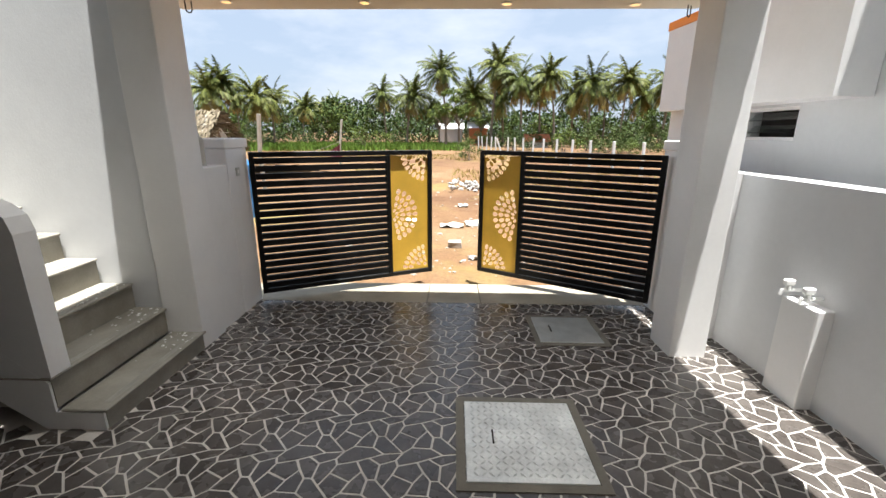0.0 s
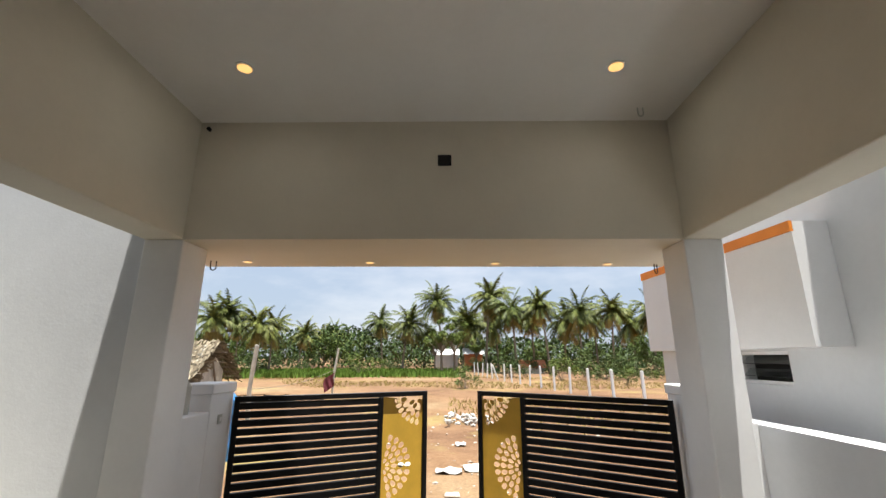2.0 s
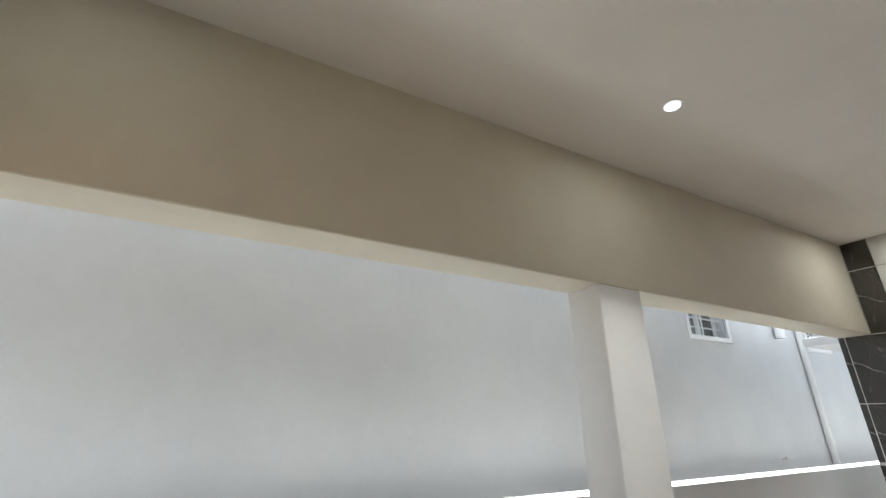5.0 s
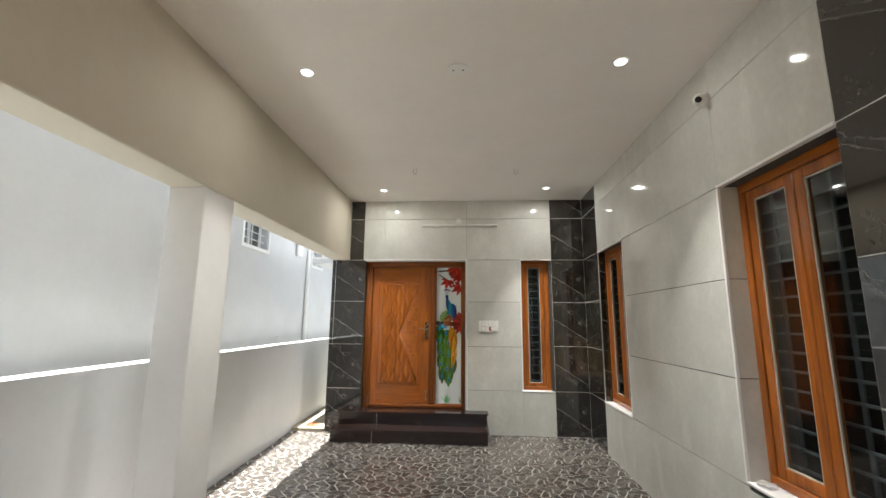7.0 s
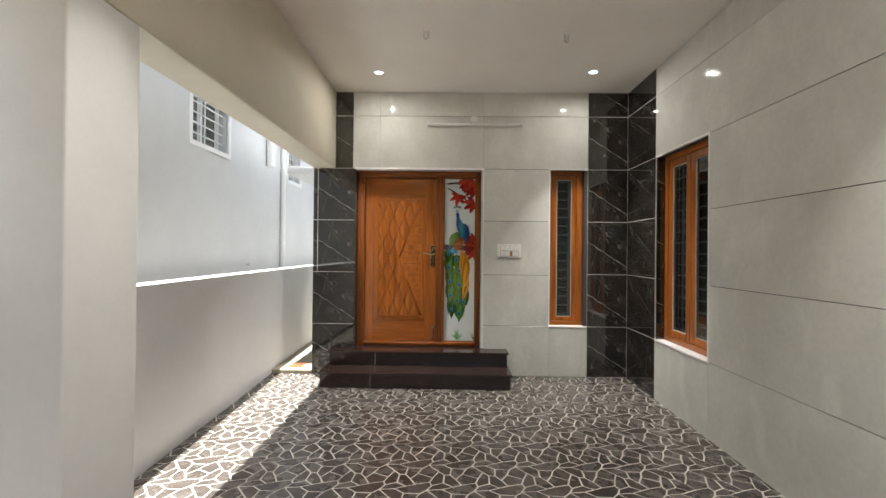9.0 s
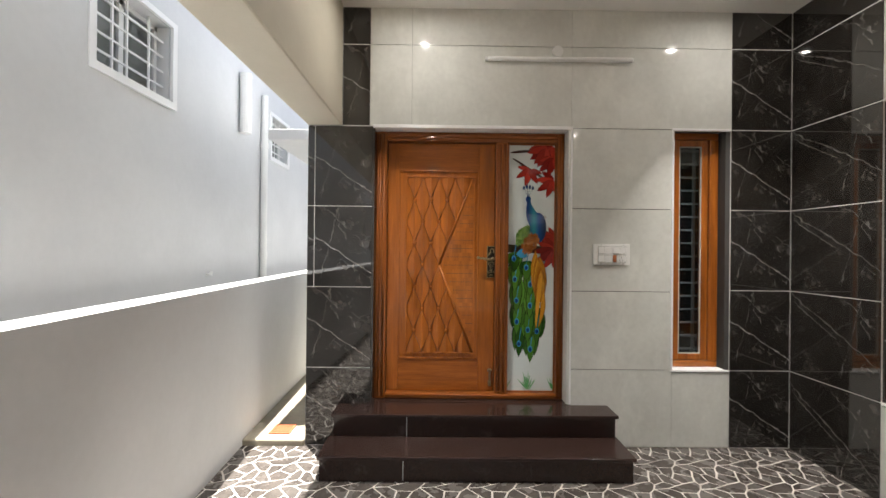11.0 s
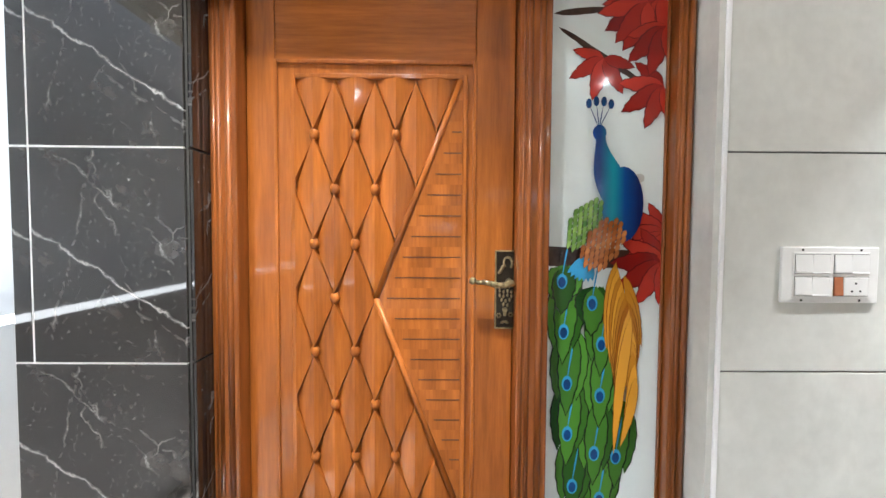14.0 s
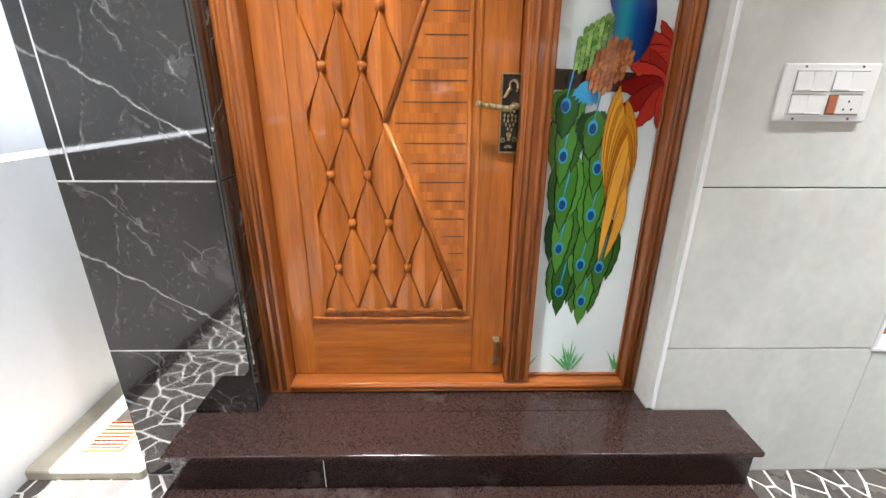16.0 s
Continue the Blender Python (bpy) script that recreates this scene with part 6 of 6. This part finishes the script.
# sheds in the trees
for nm, x, y, w, d, h, wall_m, roof_m, lb in (("shed", 1.9, -74.0, 3.6, 3.0, 2.3, "white_ext", "white_ext", "small white farm shed among the trees"), ("shed", -2.2, -70.0, 2.6, 3.0, 2.4, "terracotta", "white_ext", "small reddish shed among the trees"), ("shed", -8.9, -58.5, 2.6, 2.0, 0.7, "sack", "terracotta", "low red-tiled shed behind the bushes")):
    sh = thing(nm, (x, y, GZ), lb, "shed")
    part("wall", box(x - w / 2, x + w / 2, y - d / 2, y + d / 2, GZ, GZ + h), wall_m, sh)
    bm = B()
    prism(bm, [(y - d / 2 - 0.3, GZ + h), (y + d / 2 + 0.3, GZ + h), (y, GZ + h + 0.9)], "x", x - w / 2 - 0.3, x + w / 2 + 0.3)
    part("roof", bm, roof_m, sh)

# ---- thatched hut beside the gate ----
HX, HY = 10.95, -19.2
hut = thing("thatched_hut", (HX, HY, GZ), "low hut with grey palm-thatch roof and sacking walls", "hut")
part("wall", box(HX - 0.95, HX + 2.6, HY - 1.2, HY + 1.0, GZ, GZ + 1.35), "sack", hut, "pale sacking wall")
bm = B()
prism(bm, [(HY - 1.2, GZ + 1.35), (HY + 1.0, GZ + 1.35), (HY - 0.1, GZ + 2.25)], "x", HX - 0.93, HX + 2.6)
part("gable", bm, "sack", hut)
bm = B()
rnd = random.Random(77)
for s in (-1, 1):
    for k in range(1500):
        u, v = rnd.uniform(-1.35, 2.8), rnd.random()
        y = HY - 0.1 + s * (0.02 + v * 1.65)
        z = GZ + 2.42 - v * 1.35 + rnd.uniform(-0.05, 0.07)
        c = Vector((HX + u, y, z))
        ln = rnd.uniform(0.12, 0.34)
        d = Vector((rnd.uniform(-0.35, 0.35), s * 1.0, -0.82 + rnd.uniform(-0.2, 0.3))).normalized() * ln
        w = Vector((rnd.uniform(0.02, 0.045), 0, rnd.uniform(-0.01, 0.02)))
        bm.faces.new([bm.verts.new(p) for p in (c - w, c + w, c + d + w * 0.4, c + d - w * 0.4)])
for k in range(420):
    v = rnd.random()
    s = rnd.choice((-1, 1))
    c = Vector((HX - 1.25 + rnd.uniform(-0.12, 0.12), HY - 0.1 + s * v * 1.6, GZ + 2.36 - v * 1.33 + rnd.uniform(-0.12, 0.04)))
    d = Vector((rnd.uniform(-0.28, -0.05), rnd.uniform(-0.1, 0.1), rnd.uniform(-0.15, 0.05)))
    w = Vector((0, 0.012, 0.018))
    bm.faces.new([bm.verts.new(p) for p in (c - w, c + w, c + d + w, c + d - w)])
tagged(part("thatch", bm, "thatch", hut, "layered dry palm-leaf thatch"), "", "", "", "stuff")
bm = B()
for k in range(14):
    y = HY - 1.5 + 2.8 * k / 13
    z = GZ + 2.33 - abs(y - HY + 0.1) * 0.82
    rod(bm, (HX - 1.42, y, z - 0.08), (HX + 2.75, y, z - 0.05), 0.022, 6)
part("roof_pole", bm, "bark", hut)
bm = B()
rod(bm, (HX - 1.05, HY + 0.9, GZ), (HX - 1.0, HY - 0.05, GZ + 2.2), 0.035, 8)
rod(bm, (HX - 1.05, HY - 1.0, GZ), (HX - 1.0, HY - 0.05, GZ + 2.2), 0.035, 8)
part("rafter", bm, "bark", hut)

TX, TY = 5.8, -12.1
drum = thing("water_tank", (TX, TY, GZ), "blue plastic water tank with a round lid", "tank")
bm = B()
rod(bm, (TX, TY, GZ), (TX, TY, GZ + 1.05), 0.45, 28)
rod(bm, (TX, TY, GZ + 1.05), (TX, TY, GZ + 1.27), 0.45, 28, 0.27)
for z in (0.25, 0.55, 0.85, 1.02):
    rod(bm, (TX, TY, GZ + z - 0.03), (TX, TY, GZ + z + 0.03), 0.462, 28)
part("tank", bm, "blue_plastic", drum)
bm = B()
rod(bm, (TX, TY, GZ + 1.27), (TX, TY, GZ + 1.36), 0.27, 28, 0.24)
part("lid", bm, "blue_plastic", drum)
bottle = thing("plastic_bottle", (3.30, -7.03, 1.205), "cloudy white plastic bottle with red cap on the low wall", "bottle")
bm = B()
rod(bm, (3.30, -7.03, 1.206), (3.30, -7.03, 1.40), 0.055, 18)
rod(bm, (3.30, -7.03, 1.40), (3.30, -7.03, 1.45), 0.055, 18, 0.02)
part("body", bm, "sack", bottle)
bm = B()
rod(bm, (3.30, -7.03, 1.45), (3.30, -7.03, 1.485), 0.022, 14)
part("cap", bm, "red_plastic", bottle)

for lb, foot, tip, r in (("pale crooked wooden pole in the field", (6.95, -16.2, GZ), (6.82, -16.0, 1.95), 0.06), ("thin wooden pole in the dry field", (6.75, -24.1, GZ), (6.55, -24.0, 2.05), 0.05)):
    pole = thing("wooden_pole", foot, lb, "pole")
    bm = B()
    mid = Vector(foot).lerp(Vector(tip), 0.45) + Vector((0.05, 0.02, 0))
    pipe(bm, [foot, mid, tip], r, 9)
    part("stake", bm, "sack" if r > 0.04 else "bark", pole)
rope = thing("washing_line", (6.8, -20.0, 0.6), "thin sagging line tied between two field poles", "line")
bm = B()
pa, pb = Vector((6.88, -16.1, 0.75)), Vector((6.64, -24.05, 1.1))
pipe(bm, [pa.lerp(pb, k / 8) - Vector((0, 0, 0.7 * (k / 8) * (1 - k / 8))) for k in range(9)], 0.008, 5)
part("cord", bm, "bark", rope)
cloth = thing("hanging_cloth", (6.85, -24.0, 0.4), "maroon cloth hanging on a field pole", "cloth")
bm = B()
rows_ = []
for i in range(7):
    rows_.append([bm.verts.new((6.66 + 0.075 * i + 0.03 * math.sin(j), -23.95 + 0.04 * math.sin(i * 2.1 + j * 0.6), 0.95 - 0.12 * j - 0.05 * i)) for j in range(6)])
for i in range(6):
    for j in range(5):
        bm.faces.new((rows_[i][j], rows_[i + 1][j], rows_[i + 1][j + 1], rows_[i][j + 1]))
ext = bmesh.ops.extrude_face_region(bm, geom=list(bm.faces))
bmesh.ops.translate(bm, verts=[e for e in ext["geom"] if isinstance(e, bmesh.types.BMVert)], vec=(0, 0.006, 0))
part("sheet", bm, "cloth", cloth)


# ---- rubble and litter on the dirt before the gate ----
def lump(bm, c, s, seed, flat=0.6):
    r = bmesh.ops.create_icosphere(bm, subdivisions=1, radius=s, matrix=Matrix.Translation(c) @ Matrix.Diagonal((1, 0.8, flat, 1)))
    for v in r["verts"]:
        v.co += Vector((noise.noise(v.co * 9 / s * 0.1 + Vector((seed, 0, 0))), noise.noise(v.co * 9 + Vector((0, seed, 0))), noise.noise(v.co * 7 + Vector((0, 0, seed))))) * s * 0.5


brick = thing("broken_block", (1.30, -9.95, GZ), "broken pale cement block on the red dirt", "rubble")
bm = box(1.20, 1.40, -10.03, -9.87, GZ, GZ + 0.10, 0.012)
for v in bm.verts:
    v.co += Vector((noise.noise(v.co * 13), noise.noise(v.co * 17), noise.noise(v.co * 11))) * 0.02
part("block", bm, "rubble", brick)
bm = B()
rnd = random.Random(5)
for k in range(260):
    y = -8.6 - 9 * rnd.random() ** 1.2
    lump(bm, Vector((rnd.gauss(1.2, 1.0 + (-8.6 - y) * 0.15), y, GZ + 0.005)), 0.012 + 0.045 * rnd.random() ** 3, k, 0.6)
tagged(part("gravel", bm, "rubble"), "loose stones scattered on the red dirt", "gravel", "", "stuff")
bm = B()
for k in range(70):
    a = rnd.uniform(0, 6.28)
    lump(bm, Vector((0.75 + rnd.gauss(0, 0.42), -16.9 + rnd.gauss(0, 0.4), GZ + abs(rnd.gauss(0.1, 0.09)))), rnd.uniform(0.03, 0.10), k, 0.7)
tagged(part("rubbish_heap", bm, "litter"), "low heap of white rubbish on the dirt", "rubbish", "", "stuff")
for x, y, w, h, lb in ((1.35, -11.4, 0.42, 0.14, "torn white sheet of packaging on the dirt"), (0.92, -11.6, 0.35, 0.2, "flattened pale cardboard piece on the dirt"), (1.10, -13.6, 0.22, 0.12, "small white scrap of plastic on the dirt"), (1.05, -9.3, 0.12, 0.05, "small white paper scrap on the dirt"), (2.1, -11.9, 0.3, 0.16, "brown cardboard scrap on the dirt")):
    sc = thing("litter_scrap", (x, y, GZ), lb, "litter", "litter on the dirt")
    bm = B()
    g = [[bm.verts.new((x - w / 2 + w * i / 4 + rnd.uniform(-0.02, 0.02), y - h + 2 * h * j / 3 + rnd.uniform(-0.02, 0.02), GZ + 0.012 + abs(noise.noise((i * 0.9 + x, j * 0.8, y))) * 0.09)) for j in range(4)] for i in range(5)]
    for i in range(4):
        for j in range(3):
            bm.faces.new((g[i][j], g[i + 1][j], g[i + 1][j + 1], g[i][j + 1]))
    ext = bmesh.ops.extrude_face_region(bm, geom=list(bm.faces))
    bmesh.ops.translate(bm, verts=[e for e in ext["geom"] if isinstance(e, bmesh.types.BMVert)], vec=(0, 0, -0.006))
    part("sheet", bm, "sack" if "cardboard" in lb else "litter", sc)
heap = thing("palm_mat", (8.6, -21.5, GZ), "pile of grey dry palm leaves on the ground", "palm leaves")
bm = B()
for k in range(130):
    c = Vector((8.6 + rnd.gauss(0, 0.8), -21.5 + rnd.gauss(0, 0.5), GZ + rnd.uniform(0.02, 0.3)))
    d = Vector((rnd.uniform(0.4, 1.0), rnd.uniform(-0.3, 0.3), rnd.uniform(-0.06, 0.06)))
    w = Vector((0, 0.025, 0.012))
    bm.faces.new([bm.verts.new(p) for p in (c - d - w, c - d + w, c + d + w, c + d - w)])
tagged(part("leaves", bm, "thatch", heap), "", "", "", "stuff")


# ---- crazy paving: square tiles, each with the same broken-stone relief ----
def clip(poly, px, py, nx, ny):
    """The part of a polygon on the near side of a line."""
    out = []
    for (ax, ay), (cx, cy) in zip(poly, poly[1:] + poly[:1]):
        da, dc = (ax - px) * nx + (ay - py) * ny, (cx - px) * nx + (cy - py) * ny
        if da <= 0:
            out.append((ax, ay))
        if (da < 0 < dc) or (dc < 0 < da):
            t = da / (da - dc)
            out.append((ax + (cx - ax) * t, ay + (cy - ay) * t))
    return out


FX0, FX1, FY0, FY1 = -1.0, 4.5, -7.495, -0.0
PX, PY = 0.2915, 0.2922          # size of one tile
CORNER = {"a": (0.0, 0.0), "b": (-0.040, 0.0), "c": (0.008, 0.086), "d": (-0.054, 0.132), "e": (-0.149, 0.121), "f": (-0.078, 0.042), "g": (-0.1145, -0.035), "h": (-0.134, -0.090),
          "i": (-0.1195, -0.128), "j": (-0.045, -0.096), "k": (0.016, -0.140), "l": (0.072, -0.116), "m": (0.0365, -0.052), "n": (0.081, 0.015), "o": (0.108, 0.081)}
# corner, tiles along x, tiles along y
STONES = ([(q, 0, 0) for q in "lmabjk"], [(q, 0, 0) for q in "abfedc"], [(q, 0, 0) for q in "macon"],
          [("n", 0, 0), ("o", 0, 0), ("e", 1, 0), ("f", 1, 0), ("g", 1, 0)],
          [("g", 1, 0), ("n", 0, 0), ("m", 0, 0), ("l", 0, 0), ("h", 1, 0)],
          [(q, 0, 0) for q in "jbfghi"],
          [("k", 0, 0), ("d", 0, -1), ("e", 0, -1), ("i", 0, 0), ("j", 0, 0)],
          [("o", 0, 0), ("c", 0, 0), ("d", 0, 0), ("k", 0, 1), ("l", 0, 1), ("h", 1, 1), ("i", 1, 1), ("e", 1, 0)])
GAP = 0.0110


def shrink(poly, by):
    """The polygon with every side moved inwards."""
    area = sum(p[0] * q[1] - q[0] * p[1] for p, q in zip(poly, poly[1:] + poly[:1]))
    s = 1 if area > 0 else -1
    out = []
    for k in range(len(poly)):
        p0, p1, p2 = Vector(poly[k - 1]), Vector(poly[k]), Vector(poly[(k + 1) % len(poly)])
        u, v = (p1 - p0).normalized(), (p2 - p1).normalized()
        nu, nv = Vector((-u.y, u.x)) * s, Vector((-v.y, v.x)) * s
        w = (nu + nv) / max(0.35, 1 + nu.dot(nv))
        out.append(tuple(p1 + w * by))
    return out


rnd = random.Random(303)
rest = B()
made = 0
X0, Y0 = 2.0, -5.627
cols = range(int((FX0 - X0) / PX) - 1, int((FX1 - X0) / PX) + 2)
rows_ = range(int((FY0 - Y0) / PY) - 1, int((FY1 - Y0) / PY) + 2)
for i, j, stone in [(i, j, stone) for i in cols for j in rows_ for stone in STONES]:
    poly = [(X0 + CORNER[q][0] * 0.975 + (i + u) * PX, Y0 + CORNER[q][1] * 0.97 + (j + v) * PY) for q, u, v in stone]
    sx, sy = sum(p[0] for p in poly) / len(poly), sum(p[1] for p in poly) / len(poly)
    if sx > XW + 0.05 and (sy > -4.8 or sy < -5.6):
        continue
    if sum(p[0] * q[1] - q[0] * p[1] for p, q in zip(poly, poly[1:] + poly[:1])) < 0:
        poly = poly[::-1]
    poly = shrink(poly, GAP / 2 + rnd.uniform(-0.0008, 0.0008))
    for px, py, nx, ny in ((FX0, 0, -1, 0), (FX1, 0, 1, 0), (0, FY0, 0, -1), (0, FY1, 0, 1)):
        poly = clip(poly, px, py, nx, ny) if poly else poly
    if len(poly) < 3:
        continue
    near = 0.2 < sx < 1.9 and -3.2 < sy < -1.2 and made < 300
    bm = B() if near else rest
    cx, cy = sum(p[0] for p in poly) / len(poly), sum(p[1] for p in poly) / len(poly)
    lo = [bm.verts.new((p[0], p[1], fz(p[1]) - 0.006)) for p in poly]
    mid = [bm.verts.new((p[0], p[1], fz(p[1]) - 0.0008)) for p in poly]
    hi = [bm.verts.new((p[0] + (cx - p[0]) * 0.02, p[1] + (cy - p[1]) * 0.02, fz(p[1]))) for p in poly]
    n = len(poly)
    for k in range(n):
        q = (k + 1) % n
        bm.faces.new((lo[k], lo[q], mid[q], mid[k]))
        bm.faces.new((mid[k], mid[q], hi[q], hi[k]))
    bm.faces.new(hi)
    if near:
        made += 1
        me = bpy.data.meshes.new("paving_stone")
        bm.to_mesh(me)
        bm.free()
        me.materials.append(M["stone"])
        ob = new("paving_stone", me)
        ob.parent = floor_ob
me = bpy.data.meshes.new("paving")
rest.to_mesh(me)
rest.free()
me.materials.append(M["stone"])
pv = new("paving", me)
pv.parent = floor_ob
tagged(pv, "dark grey crazy-paved stones", "", "", "stuff")
